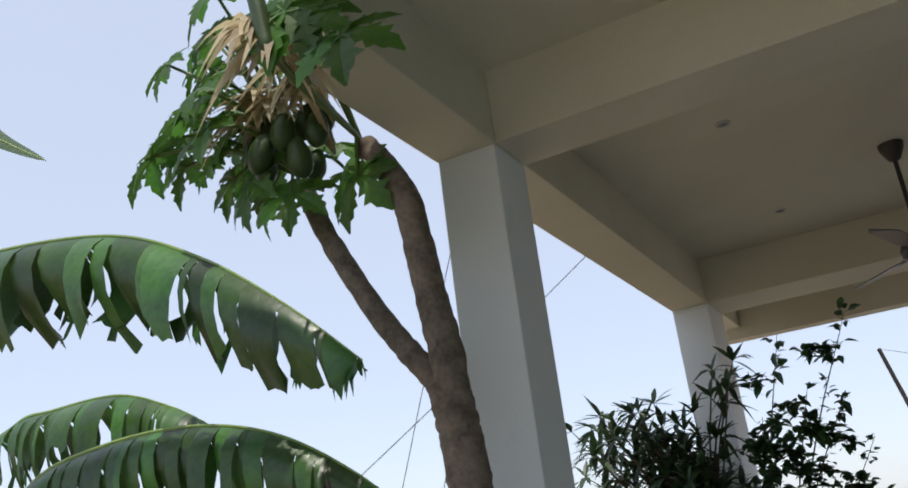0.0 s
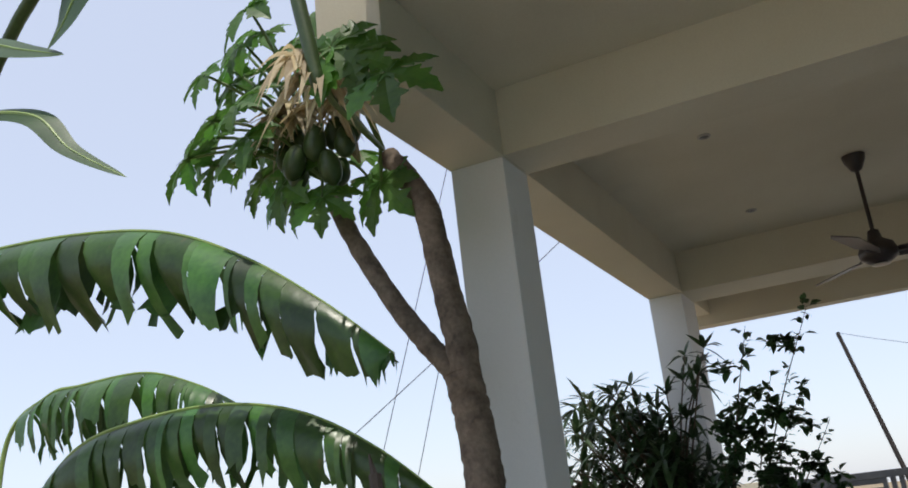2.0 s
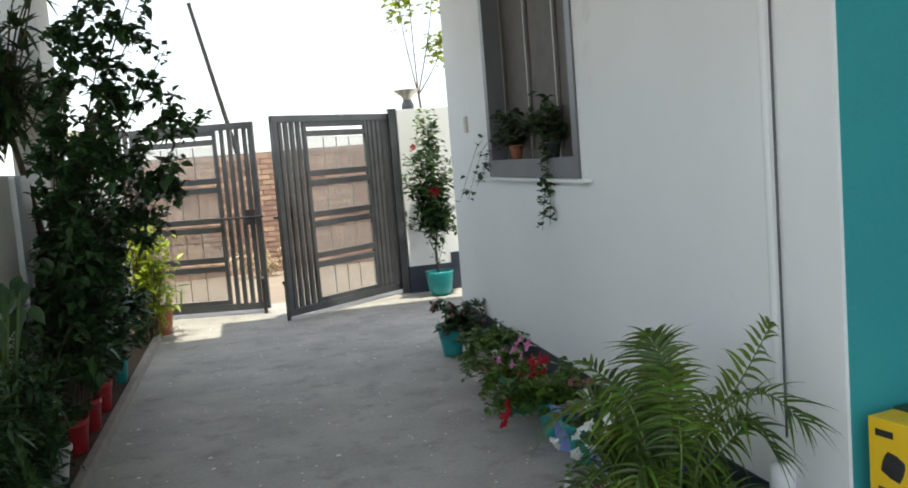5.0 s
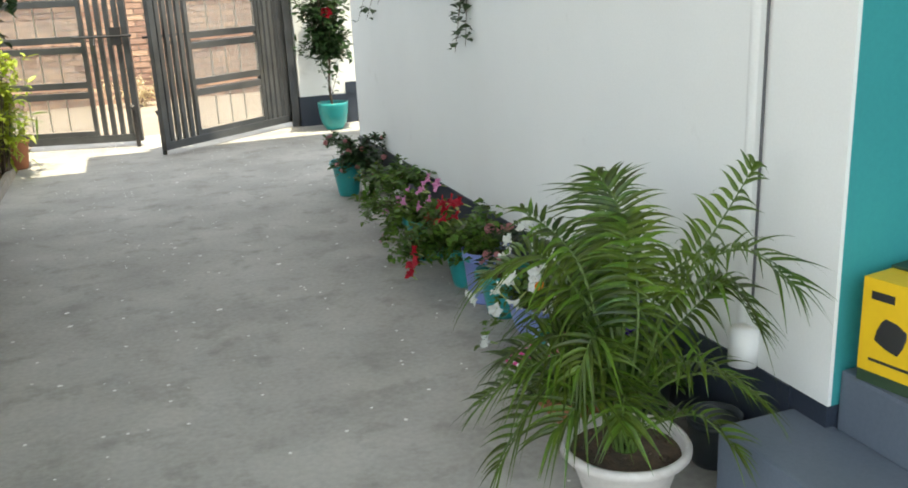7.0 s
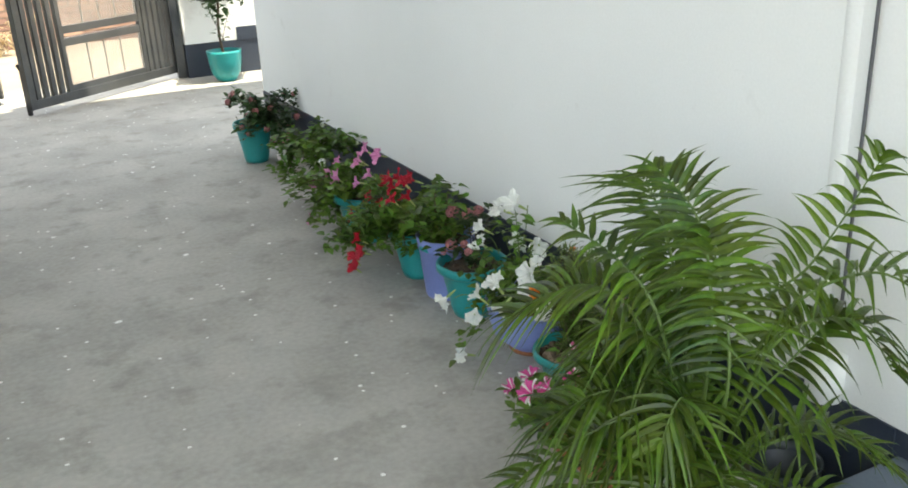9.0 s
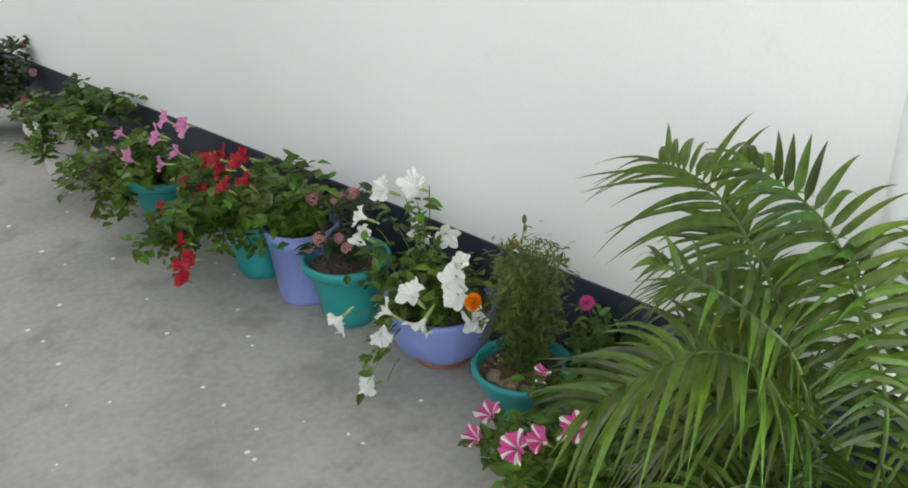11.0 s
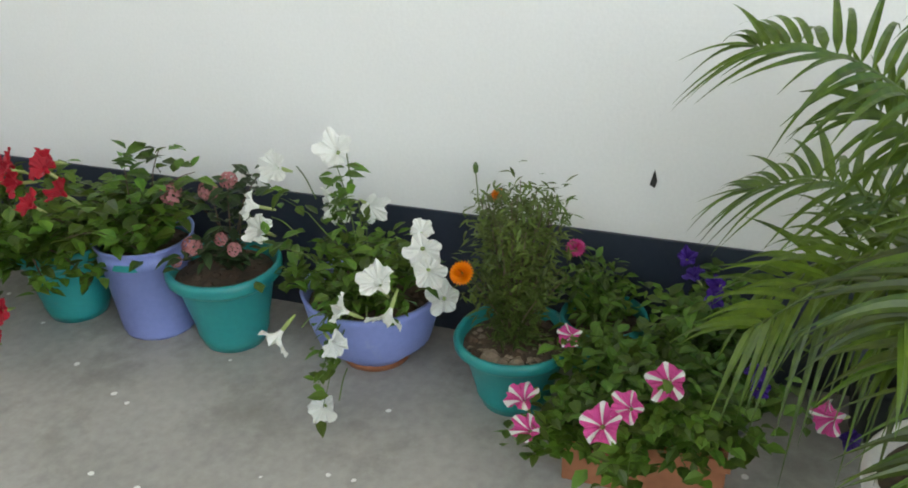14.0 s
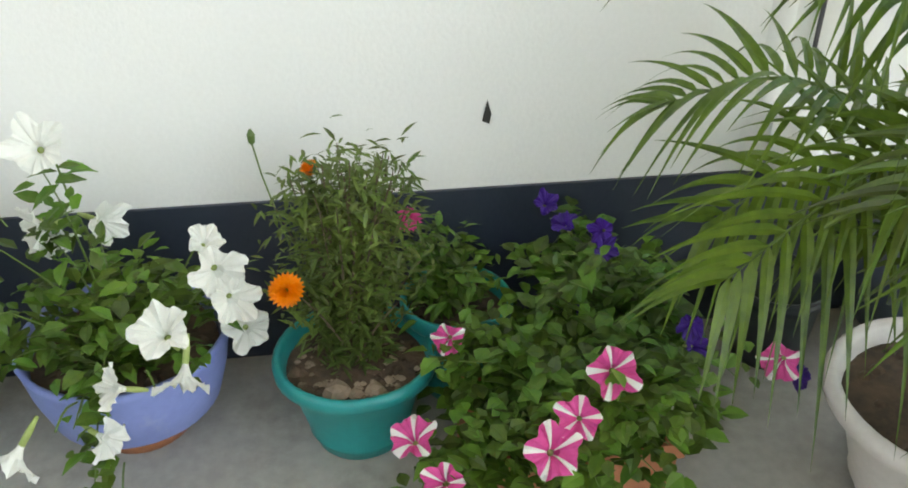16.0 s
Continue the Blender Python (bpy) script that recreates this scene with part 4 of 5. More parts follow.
plant(t, (-0.35, 3.67, 0.12), ends, 2900, 0.034, 0.66, M["green"], M["palm_stem"], 0.002, spread=0.028)
for p, f, s in (((-0.43, 3.635, 0.27), (-0.75, 0.1, 0.6), 0.98), ((-0.475, 3.69, 0.24), (-0.65, 0.15, 0.6), 0.86), ((-0.505, 3.725, 0.22), (-0.7, 0.1, 0.7), 1.05), ((-0.4, 3.885, 0.165), (-0.3, 0.2, 0.85), 0.9), ((-0.3, 3.825, 0.235), (-0.75, 0.2, 0.4), 0.7), ((-0.48, 3.855, 0.16), (-0.5, 0.2, 0.6), 0.85)):
    bloom("star", p, Vector(f) + rv(0.08), t, s, t.location)
# pink one beside the marigold and purple petunias behind
t = potted("potted_pink", "teal pot with a small magenta flower", (-0.12, 3.79), "rimmed", 0.085, 0.18, M["pot_teal"])
ends = around((-0.1, 3.81, 0.19), 0.09, 14, 0.0, 0.8) + [(-0.09, 3.855, 0.29), (-0.09, 3.8, 0.27)]
plant(t, (-0.11, 3.8, 0.16), ends, 420, 0.034, 0.4, M["green"], M["palm_stem"], 0.002)
bloom("pink", (-0.09, 3.858, 0.3), (-0.5, 0, 0.8), t, 1.0, t.location)
t = potted("potted_violet_petunia", "dark pot with deep violet petunias", (-0.15, 3.56), "bucket", 0.1, 0.18, M["pot_dark"])
ends = around((-0.17, 3.58, 0.17), 0.16, 24, -0.2, 0.75) + [(-0.3, 3.47, 0.16), (-0.33, 3.42, 0.15)]
plant(t, (-0.15, 3.56, 0.15), ends, 1100, 0.038, 0.6, M["green"], M["palm_stem"], 0.002, spread=0.028)
for p in ((-0.08, 3.645, 0.31), (-0.12, 3.63, 0.3), (-0.17, 3.585, 0.31), (-0.2, 3.585, 0.295), (-0.22, 3.63, 0.22), (-0.33, 3.5, 0.245), (-0.34, 3.49, 0.22), (-0.36, 3.34, 0.165)):
    bloom("violet", p, CAM_SIDE + rv(0.6), t, rnd.uniform(0.7, 0.95), t.location)
bloom("star", (-0.37, 3.386, 0.205), (-0.5, 0.5, 0.2), t, 0.85, t.location)
t = potted("dark_bucket", "dark grey plastic bucket under the rain pipe", (-0.1, 3.25), "bucket", 0.08, 0.15, M["pot_dark"], soil=False)


# ---- areca palm ----
LEAFLETS = [0]


def frond(parent, ctrl, pairs=18, length=0.15, width=0.0142, first=0.34, twist=0.2):
    """Arching rachis with paired, drooping leaflets; leaflets past the first 300 are joined."""
    pts = spline(ctrl, 26)
    fr_ = part("frond", Shape().tube(pts, [0.0055 * (1 - 0.8 * i / 25) for i in range(26)], 6), M["palm_stem"], parent)
    rest = Shape()
    for k in range(pairs):
        u = (first + (0.99 - first) * k / (pairs - 1)) * 25
        i = min(int(u), 24)
        p = pts[i].lerp(pts[i + 1], u - i)
        d = (pts[i + 1] - pts[max(i - 1, 0)]).normalized()
        side = d.cross(Vector((0, 0, 1)))
        side = side.normalized() if side.length > 0.05 else Vector((1, 0, 0))
        nor = side.cross(d)
        side, nor = side * math.cos(twist) + nor * math.sin(twist), nor * math.cos(twist) - side * math.sin(twist)
        k2 = k / (pairs - 1)
        L = length * (0.55 + 0.6 * math.sin(math.pi * (0.15 + 0.8 * k2))) * rnd.uniform(0.88, 1.1)
        for sg in (-1, 1):
            w = (side * sg * (1.0 - 0.45 * k2) + d * (0.22 + 0.5 * k2 * k2) + nor * rnd.uniform(0.2, 0.6)).normalized()
            s = Shape() if LEAFLETS[0] < 300 else rest
            s.leaf(p, w, nor + rv(0.15), L * 1.15, width * rnd.uniform(0.8, 1.2), rnd.uniform(0.25, 0.85), 0.4, 8, curve=0.42)
            if s is not rest:
                part("leaflet", s, M["palm"], fr_)
                LEAFLETS[0] += 1
    if rest.v:
        tagged(part("leaflet_rest", rest, M["palm"], fr_), kind="stuff")


palm = potted("areca_palm", "areca palm in a large off-white pot", (-0.445, 3.16), "rimmed", 0.168, 0.19, M["pot_white"], group="")
o = Vector(palm.location)
# each frond: three points of its rachis, number of leaflet pairs, leaflet length
FRONDS = ((((-0.43, 3.26, 0.62), (-0.37, 3.42, 0.78), (-0.3, 3.57, 0.78)), 18, 0.155, 0.28), (((-0.4, 3.25, 0.48), (-0.3, 3.4, 0.58), (-0.24, 3.55, 0.53)), 19, 0.135, 0.2),
          (((-0.46, 3.24, 0.55), (-0.44, 3.36, 0.54), (-0.44, 3.52, 0.4)), 16, 0.155, 0.8), (((-0.44, 3.22, 0.5), (-0.4, 3.32, 0.67), (-0.35, 3.42, 0.73)), 18, 0.14, 0.5), (((-0.43, 3.24, 0.5), (-0.38, 3.38, 0.52), (-0.34, 3.5, 0.42)), 14, 0.14, 0.7), (((-0.36, 3.17, 0.57), (-0.26, 3.1, 0.72), (-0.15, 3.06, 0.92)), 17, 0.11, -0.5),
          (((-0.36, 3.1, 0.6), (-0.25, 2.98, 0.74), (-0.2, 2.85, 0.68)), 15, 0.14), (((-0.43, 3.06, 0.4), (-0.36, 2.99, 0.47), (-0.3, 2.91, 0.44)), 12, 0.11),
          (((-0.39, 3.07, 0.58), (-0.29, 2.98, 0.66), (-0.24, 2.92, 0.57)), 13, 0.13), (((-0.46, 3.14, 0.6), (-0.43, 3.22, 0.8), (-0.42, 3.36, 0.87)), 18, 0.125), (((-0.42, 3.1, 0.42), (-0.33, 3.06, 0.56), (-0.25, 3.04, 0.64)), 15, 0.12, -0.4), (((-0.42, 3.06, 0.28), (-0.35, 2.97, 0.33), (-0.29, 2.89, 0.25)), 12, 0.11),
          (((-0.45, 3.1, 0.5), (-0.43, 3.14, 0.66), (-0.42, 3.2, 0.78)), 15, 0.14), (((-0.4, 3.08, 0.36), (-0.3, 3.0, 0.42), (-0.2, 2.94, 0.35)), 14, 0.13), (((-0.56, 3.2, 0.6), (-0.64, 3.28, 0.7), (-0.74, 3.38, 0.62)), 18, 0.14),
          (((-0.54, 3.18, 0.62), (-0.58, 3.26, 0.74), (-0.64, 3.36, 0.8)), 13, 0.09), (((-0.52, 3.16, 0.52), (-0.57, 3.24, 0.62), (-0.62, 3.34, 0.5)), 16, 0.14), (((-0.48, 3.12, 0.36), (-0.54, 3.1, 0.44), (-0.6, 3.12, 0.36)), 13, 0.14),
          (((-0.58, 3.16, 0.44), (-0.68, 3.2, 0.44), (-0.8, 3.28, 0.32)), 16, 0.13), (((-0.58, 3.14, 0.38), (-0.68, 3.18, 0.36), (-0.78, 3.22, 0.16)), 15, 0.13),
          (((-0.53, 3.1, 0.46), (-0.58, 3.08, 0.54), (-0.62, 3.08, 0.46)), 12, 0.12), (((-0.5, 3.22, 0.56), (-0.5, 3.3, 0.6), (-0.5, 3.38, 0.52)), 14, 0.12), (((-0.5, 3.1, 0.34), (-0.6, 3.06, 0.4), (-0.7, 3.06, 0.32)), 15, 0.15), (((-0.48, 3.08, 0.32), (-0.53, 3.02, 0.4), (-0.57, 2.96, 0.36)), 12, 0.12), (((-0.52, 3.18, 0.4), (-0.62, 3.22, 0.5), (-0.72, 3.3, 0.42)), 16, 0.15),
          (((-0.52, 3.14, 0.38), (-0.6, 3.18, 0.42), (-0.68, 3.28, 0.3)), 14, 0.13), (((-0.5, 3.18, 0.4), (-0.52, 3.26, 0.46), (-0.55, 3.36, 0.47)), 14, 0.12), (((-0.48, 3.2, 0.42), (-0.44, 3.3, 0.46), (-0.4, 3.38, 0.42)), 13, 0.11))
for k, (ctrl, pairs, length, *twist) in enumerate(FRONDS):
    a = 2.4 * k
    frond(palm, [Vector((0.03 * math.cos(a), 0.03 * math.sin(a), 0.16))] + [Vector(p) - o for p in ctrl], int(pairs * 1.3), length, twist=twist[0] if twist else 0.2)


# ---- papaya tree ----
def papaya_leaf_mesh(seed, size):
    """Deeply cut palmate blade: seven toothed lobes folded along their midribs, sagging towards the tips."""
    g = random.Random(seed)
    s = Shape()
    for k in range(7):
        a0 = radians(-150 + 50 * k + g.uniform(-6, 6))
        L = (0.7, 0.9, 1.0, 1.08, 1.0, 0.9, 0.7)[k] * g.uniform(0.88, 1.1)
        sag = g.uniform(0.2, 0.5)
        lift = g.uniform(0.02, 0.08)
        rows = []
        for r, w in ((0.0, 0.04), (0.2, 0.1), (0.34, 0.1), (0.46, 0.2), (0.52, 0.13), (0.64, 0.22), (0.7, 0.12), (0.82, 0.13), (0.87, 0.08), (1.0, 0.02)):
            rr = r * L
            drop = -sag * rr * rr
            row = []
            for e in (-1, 0, 1):
                across = e * w * 1.35 * g.uniform(0.85, 1.2)
                out = rr + (0.03 if w > 0.14 and e else 0.0)
                row.append((size * (out * math.cos(a0) - across * math.sin(a0)), size * (out * math.sin(a0) + across * math.cos(a0)), size * (drop + lift * abs(e) * (1 if w > 0.05 else 0))))
            rows.append(row)
        vs = [p for row in rows for p in row]
        s.add(vs, [f for i in range(len(rows) - 1) for f in ((i * 3, i * 3 + 1, i * 3 + 4, i * 3 + 3), (i * 3 + 1, i * 3 + 2, i * 3 + 5, i * 3 + 4))])
    return s


papaya = thing("papaya_tree", "forked papaya tree with hanging green fruit", "tree", at=(-2.79, 3.49, 0.03))
PO = Vector(papaya.location)


def knotty(pts, r0, r1, n):
    """Stem with the ringed swellings that old leaf scars leave."""
    p = spline([Vector(q) - PO for q in pts], n)
    return p, [(r0 + (r1 - r0) * i / (n - 1)) * (1 + 0.03 * math.sin(i * 1.55 + 0.8 * math.sin(i * 0.31)) + rnd.uniform(-0.045, 0.045)) for i in range(n)]


for name, pts, r0, r1, n in (("trunk", ((-2.790, 3.490, 0.000), (-2.800, 3.490, 0.500), (-2.870, 3.501, 0.957), (-2.909, 3.501, 1.270), (-2.949, 3.512, 1.628), (-2.970, 3.499, 1.957), (-2.997, 3.520, 2.231), (-3.019, 3.520, 2.407), (-3.030, 3.520, 2.473)), 0.083, 0.068, 110),
                             ("limb", ((-3.019, 3.520, 2.374), (-3.074, 3.520, 2.495), (-3.168, 3.520, 2.618), (-3.29, 3.520, 2.8), (-3.462, 3.520, 3.118), (-3.55, 3.520, 3.34)), 0.046, 0.037, 56),
                             ("limb", ((-3.019, 3.520, 2.407), (-3.019, 3.520, 2.561), (-3.052, 3.520, 2.769), (-3.085, 3.520, 3.011), (-3.113, 3.520, 3.165), (-3.184, 3.520, 3.307), (-3.261, 3.520, 3.417)), 0.062, 0.047, 56)):
    p, r = knotty(pts, r0, r1, n)
    part(name, Shape().tube(p, r, 14, caps=False), M["bark"], papaya, smooth=True)
LEAFM = [papaya_leaf_mesh(k, 1.0).mesh("leaf", M["papaya_leaf"]) for k in range(6)]
crown_a, crown_b = Vector((-3.56, 3.510, 3.39)), Vector((-3.261, 3.488, 3.439))
leaf_spots = ((-3.66, 3.16, 3.46), (-3.66, 3.12, 3.6), (-3.3, 3.1, 3.66), (-3.788, 3.356, 4.032), (-3.821, 3.575, 4.208), (-4.073, 3.685, 4.076), (-4.030, 3.466, 3.780), (-4.216, 3.575, 3.791), (-4.073, 3.356, 3.571), (-4.106, 3.575, 3.615), (-4.041, 3.685, 3.966), (-3.810, 3.466, 3.615), (-3.909, 3.630, 3.505), (-3.645, 3.356, 3.307), (-3.711, 3.553, 3.329), (-3.744, 3.685, 4.010),
              (-2.99, 2.72, 3.46), (-2.92, 2.72, 3.4), (-2.8, 2.72, 3.3), (-3.481, 3.740, 3.406), (-3.294, 3.466, 3.242), (-4.019, 3.575, 4.098), (-3.601, 3.356, 3.933), (-4.150, 3.575, 3.714), (-4.150, 3.707, 3.867), (-3.876, 3.466, 3.527), (-3.470, 3.619, 3.483), (-3.382, 3.246, 3.966),
              (-3.601, 3.575, 4.131), (-4.073, 3.707, 4.318), (-3.777, 3.630, 3.439), (-3.481, 3.356, 3.198), (-3.909, 3.246, 3.878), (-3.689, 3.246, 4.120), (-3.931, 3.740, 3.769), (-3.755, 3.356, 3.791), (-3.645, 3.685, 3.659))
for k, p in enumerate(leaf_spots):
    p = Vector(p)
    p = Vector((-3.45 + (p.x + 3.45) * 1.16, p.y, p.z + 0.05)) if p.y > 2.8 else p
    c = crown_a if p.x < -3.4 else crown_b
    out = (p - c).normalized()
    bend = Vector((0.0, -0.25, -0.05)) if p.y < 2.8 else Vector((0, 0, 0.08))
    pet = part("leaf_stalk", Shape().tube([q - PO for q in spline([c, c.lerp(p, 0.55) + bend, p], 9)], [0.011 * (1 - 0.06 * i) for i in range(9)], 6), M["palm_stem"], papaya)
    lf = part("leaf", LEAFM[k % 6], None, pet)
    nrm = (Vector((out.x * 0.6, -0.7 + out.y * 0.4, 0.55 + 0.3 * out.z)) + rv(0.3)).normalized()
    down = (Vector((out.x * 0.7, out.y, -0.25)) + rv(0.25)).normalized()
    x = (down - nrm * down.dot(nrm)).normalized()
    rot = Matrix((x, nrm.cross(x), nrm)).transposed()
    size = rnd.uniform(0.15, 0.21)
    lf.matrix_basis = Matrix.LocRotScale(p - PO, rot.to_quaternion(), (size, size, size))
for k, p in enumerate(((-3.481, 3.378, 3.659), (-3.360, 3.334, 3.692), (-3.294, 3.312, 3.615), (-3.09, 2.8, 3.42), (-3.634, 3.378, 3.681), (-3.689, 3.411, 3.659), (-3.17, 2.8, 3.5), (-3.426, 3.301, 3.725))):
    p = Vector(p)
    pet = part("dry_stalk", Shape().tube([q - PO for q in spline([crown_b.lerp(crown_a, 0.4), crown_b.lerp(p, 0.5) + Vector((-0.04, -0.05, 0.09)), p], 6)], 0.007, 5), M["dry_leaf"], papaya)
    strips = Shape()
    for j in range(30):
        d = unit()
        strips.leaf(p - PO, (d.x * 0.8 + 0.1, d.y * 0.6 - 0.3, abs(d.z) * 0.4), (0, 0, 1), rnd.uniform(0.12, 0.24), 0.036, rnd.uniform(0.6, 1.3), 0.5, 6)
    part("dry_leaf", strips, M["dry_leaf"], pet, "withered straw-coloured papaya leaf")
FRUIT = Shape().lathe([(0, 0.0), (0.012, -0.004), (0.034, -0.02), (0.05, -0.06), (0.056, -0.1), (0.052, -0.135), (0.036, -0.165), (0.014, -0.183), (0, -0.187)], 18).mesh("fruit", M["fruit"], smooth=True)
for k, (x, y, z, s) in enumerate(((-3.612, 3.411, 3.593, 0.85), (-3.470, 3.356, 3.549, 1.0), (-3.426, 3.444, 3.615, 0.9), (-3.371, 3.422, 3.549, 0.95), (-3.546, 3.334, 3.483, 1.0), (-3.437, 3.356, 3.439, 1.0), (-3.426, 3.488, 3.681, 0.8), (-3.349, 3.466, 3.593, 0.8), (-3.678, 3.444, 3.571, 0.85), (-3.601, 3.400, 3.439, 0.9), (-3.502, 3.575, 3.505, 0.9))):
    fo = part("fruit", FRUIT, None, papaya)
    fo.matrix_basis = Matrix.LocRotScale(Vector((x, y - 0.03, z)) - PO, Euler((rnd.uniform(-0.25, 0.25), rnd.uniform(-0.3, 0.3), k)).to_quaternion(), (s * 0.86, s * 0.86, s * 0.86))

# ---- banana plant ----
banana = thing("banana_plant", "banana plant with long wind-torn leaves", "banana plant", at=(-5.95, 3.7, -0.05))
BO = Vector(banana.location)
part("pseudostem", Shape().tube([(0, 0, 0), (0.02, 0, 0.8), (0.05, 0.02, 1.4), (0.1, 0.02, 1.78)], [0.13, 0.11, 0.09, 0.06], 16), M["banana_rib"], banana, smooth=True)


def banana_leaf(ctrl, width, hang, seed, tears=0.22, start=0.12, mat="banana"):
    """Arched midrib with two hanging halves, torn across into ragged strips."""
    g = random.Random(seed)
    n = 96
    pts = spline([Vector(p) - BO for p in ctrl], n)
    rib = part("leaf_midrib", Shape().tube(pts, [0.016 * (1 - 0.85 * i / (n - 1)) for i in range(n)], 7), M["banana_rib"], banana)
    for sg, name in ((-1, "leaf_half"), (1, "leaf_half")):
        s = Shape()
        i = int(start * n)
        while i < n - 1:
            j = min(n - 1, i + g.choice((1, 1, 2, 2, 3, 5)))
            swing, cut, shrink = g.uniform(-0.3, 0.3), g.uniform(0.78, 1.1), g.uniform(0.1, tears + 0.1)
            vs, m = [], 6
            for q in range(i, j + 1):
                u = q / (n - 1)
                w = width * math.sin(math.pi * min(1, max(0.04, (u - start * 0.6) / (1 - start * 0.6))) ** 0.8) ** 0.55 * cut
                d = (pts[min(q + 1, n - 1)] - pts[max(q - 1, 0)]).normalized()
                side = d.cross(Vector((0, 0, 1))).normalized() * sg
                along = pts[q].lerp((pts[i] + pts[j]) / 2, 0)
                mid = (pts[i] + pts[j]) / 2
                for k in range(m):
                    v = k / (m - 1)
                    a = radians(hang * (0.35 + 0.75 * v)) + swing * v
                    drop = side * (w * v * math.cos(a)) - Vector((0, 0, 1)) * (w * v * math.sin(a)) + d * (0.16 * w * v)
                    p = along + drop
                    p += (mid - along) * (shrink * v * v) + Vector((0, 0, 0.006 * math.sin(q * 2.4) * v))
                    if k == m - 1:
                        p += d * g.uniform(-0.014, 0.014) + Vector((0, 0, g.uniform(-0.05, 0.03)))
                    vs.append(p)
            fs = [(r * m + k, r * m + k + 1, (r + 1) * m + k + 1, (r + 1) * m + k) for r in range(j - i) for k in range(m - 1)]
            s.add(vs, fs)
            i = j
        part(name, s, M[mat], rib, smooth=True)


STEM_TOP = (-5.85, 3.72, 1.7)
banana_leaf((STEM_TOP, (-5.85, 3.55, 2.9), (-5.9, 3.3, 3.45), (-5.35, 3.28, 3.45), (-4.72, 3.25, 3.37), (-4.19, 3.22, 3.24), (-3.75, 3.18, 3.02), (-3.36, 3.12, 2.75), (-3.06, 3.08, 2.5)), 0.4, 76, 4, tears=0.5, start=0.26)
banana_leaf((STEM_TOP, (-5.5, 3.6, 2.12), (-5.04, 3.5, 2.44), (-4.63, 3.5, 2.53), (-4.16, 3.5, 2.53), (-3.76, 3.5, 2.44), (-3.41, 3.5, 2.25), (-3.08, 3.5, 1.98)), 0.34, 74, 9, tears=0.2, start=0.2)
banana_leaf((STEM_TOP, (-5.95, 3.85, 2.6), (-5.7, 3.9, 2.84), (-5.45, 3.9, 2.86), (-4.99, 3.9, 2.85), (-4.64, 3.9, 2.73), (-4.4, 3.9, 2.6)), 0.36, 66, 14, start=0.25)


def whole_leaf(ctrl, width):
    """Untorn young leaf that narrows to a long drooping point."""
    n = 40
    pts = spline([Vector(p) - BO for p in ctrl], n)
    rib = part("leaf_midrib", Shape().tube(pts, [0.014 * (1 - 0.9 * i / (n - 1)) for i in range(n)], 6), M["banana_rib"], banana)
    vs = []
    for i, p in enumerate(pts):
        u = max(0.0, (i / (n - 1) - 0.35) / 0.65)
        w = width * math.sin(math.pi * min(1.0, u ** 0.75)) ** 0.8 if u < 0.999 else 0.0
        d = (pts[min(i + 1, n - 1)] - pts[max(i - 1, 0)]).normalized()
        side = d.cross(Vector((0.2, -0.75, 0.6))).normalized()
        vs += [p + side * w, p, p - side * w - Vector((0, 0, 0.25 * w))]
    # blade takes the dark leaf colour to carry the shade it hangs in
    part("leaf_blade", Shape().add(vs, [f for i in range(n - 1) for f in ((i * 3, i * 3 + 1, i * 3 + 4, i * 3 + 3), (i * 3 + 1, i * 3 + 2, i * 3 + 5, i * 3 + 4))]), M["dark"], rib, smooth=True)


whole_leaf((STEM_TOP, (-5.4, 2.9, 3.3), (-4.8, 2.45, 3.62), (-4.28, 2.4, 3.5), (-3.98, 2.4, 3.4), (-3.81, 2.4, 3.23), (-3.56, 2.4, 3.06)), 0.055)
whole_leaf((STEM_TOP, (-5.5, 2.9, 3.4), (-4.9, 2.45, 3.92), (-4.37, 2.4, 3.82), (-4.05, 2.4, 3.68), (-3.85, 2.4, 3.59)), 0.08)
whole_leaf((STEM_TOP, (-5.2, 2.8, 3.8), (-4.3, 2.4, 4.3), (-3.85, 2.4, 4.15), (-3.78, 2.4, 3.9), (-3.84, 2.4, 3.74), (-3.93, 2.4, 3.64)), 0.1)
hang_stem = spline([Vector(q) - BO for q in (STEM_TOP, (-5.2, 3.0, 3.7), (-4.0, 2.7, 4.5), (-3.3, 2.7, 4.35), (-3.13, 2.7, 4.03), (-3.1, 2.7, 3.71), (-3.06, 2.7, 3.48), (-3.03, 2.7, 3.3))], 48)
part("flower_stalk", Shape().tube(hang_stem, [0.03 - 0.0001 * k for k in range(44)] + [0.026, 0.028, 0.02, 0.004], 12), M["banana_stalk"], banana, "thick dark green hanging stalk", smooth=True)

# ---- garden plants near the wall corner ----
bw = thing("planter_bowl", "teal plastic bowl of seedlings on the garden wall", "planter", at=(-3.355, 2.88, 1.587))
part("bowl", Shape().lathe([(0, 0), (0.12, 0), (0.14, 0.008), (0.17, 0.045), (0.185, 0.085), (0.2, 0.092), (0.2, 0.104), (0.186, 0.104), (0.168, 0.08)], 36), M["pot_teal"], bw, smooth=True)
part("soil", Shape().lathe([(0.175, 0.086), (0.1, 0.092), (0.0, 0.095)], 20), M["soil"], bw)
f = Shape()
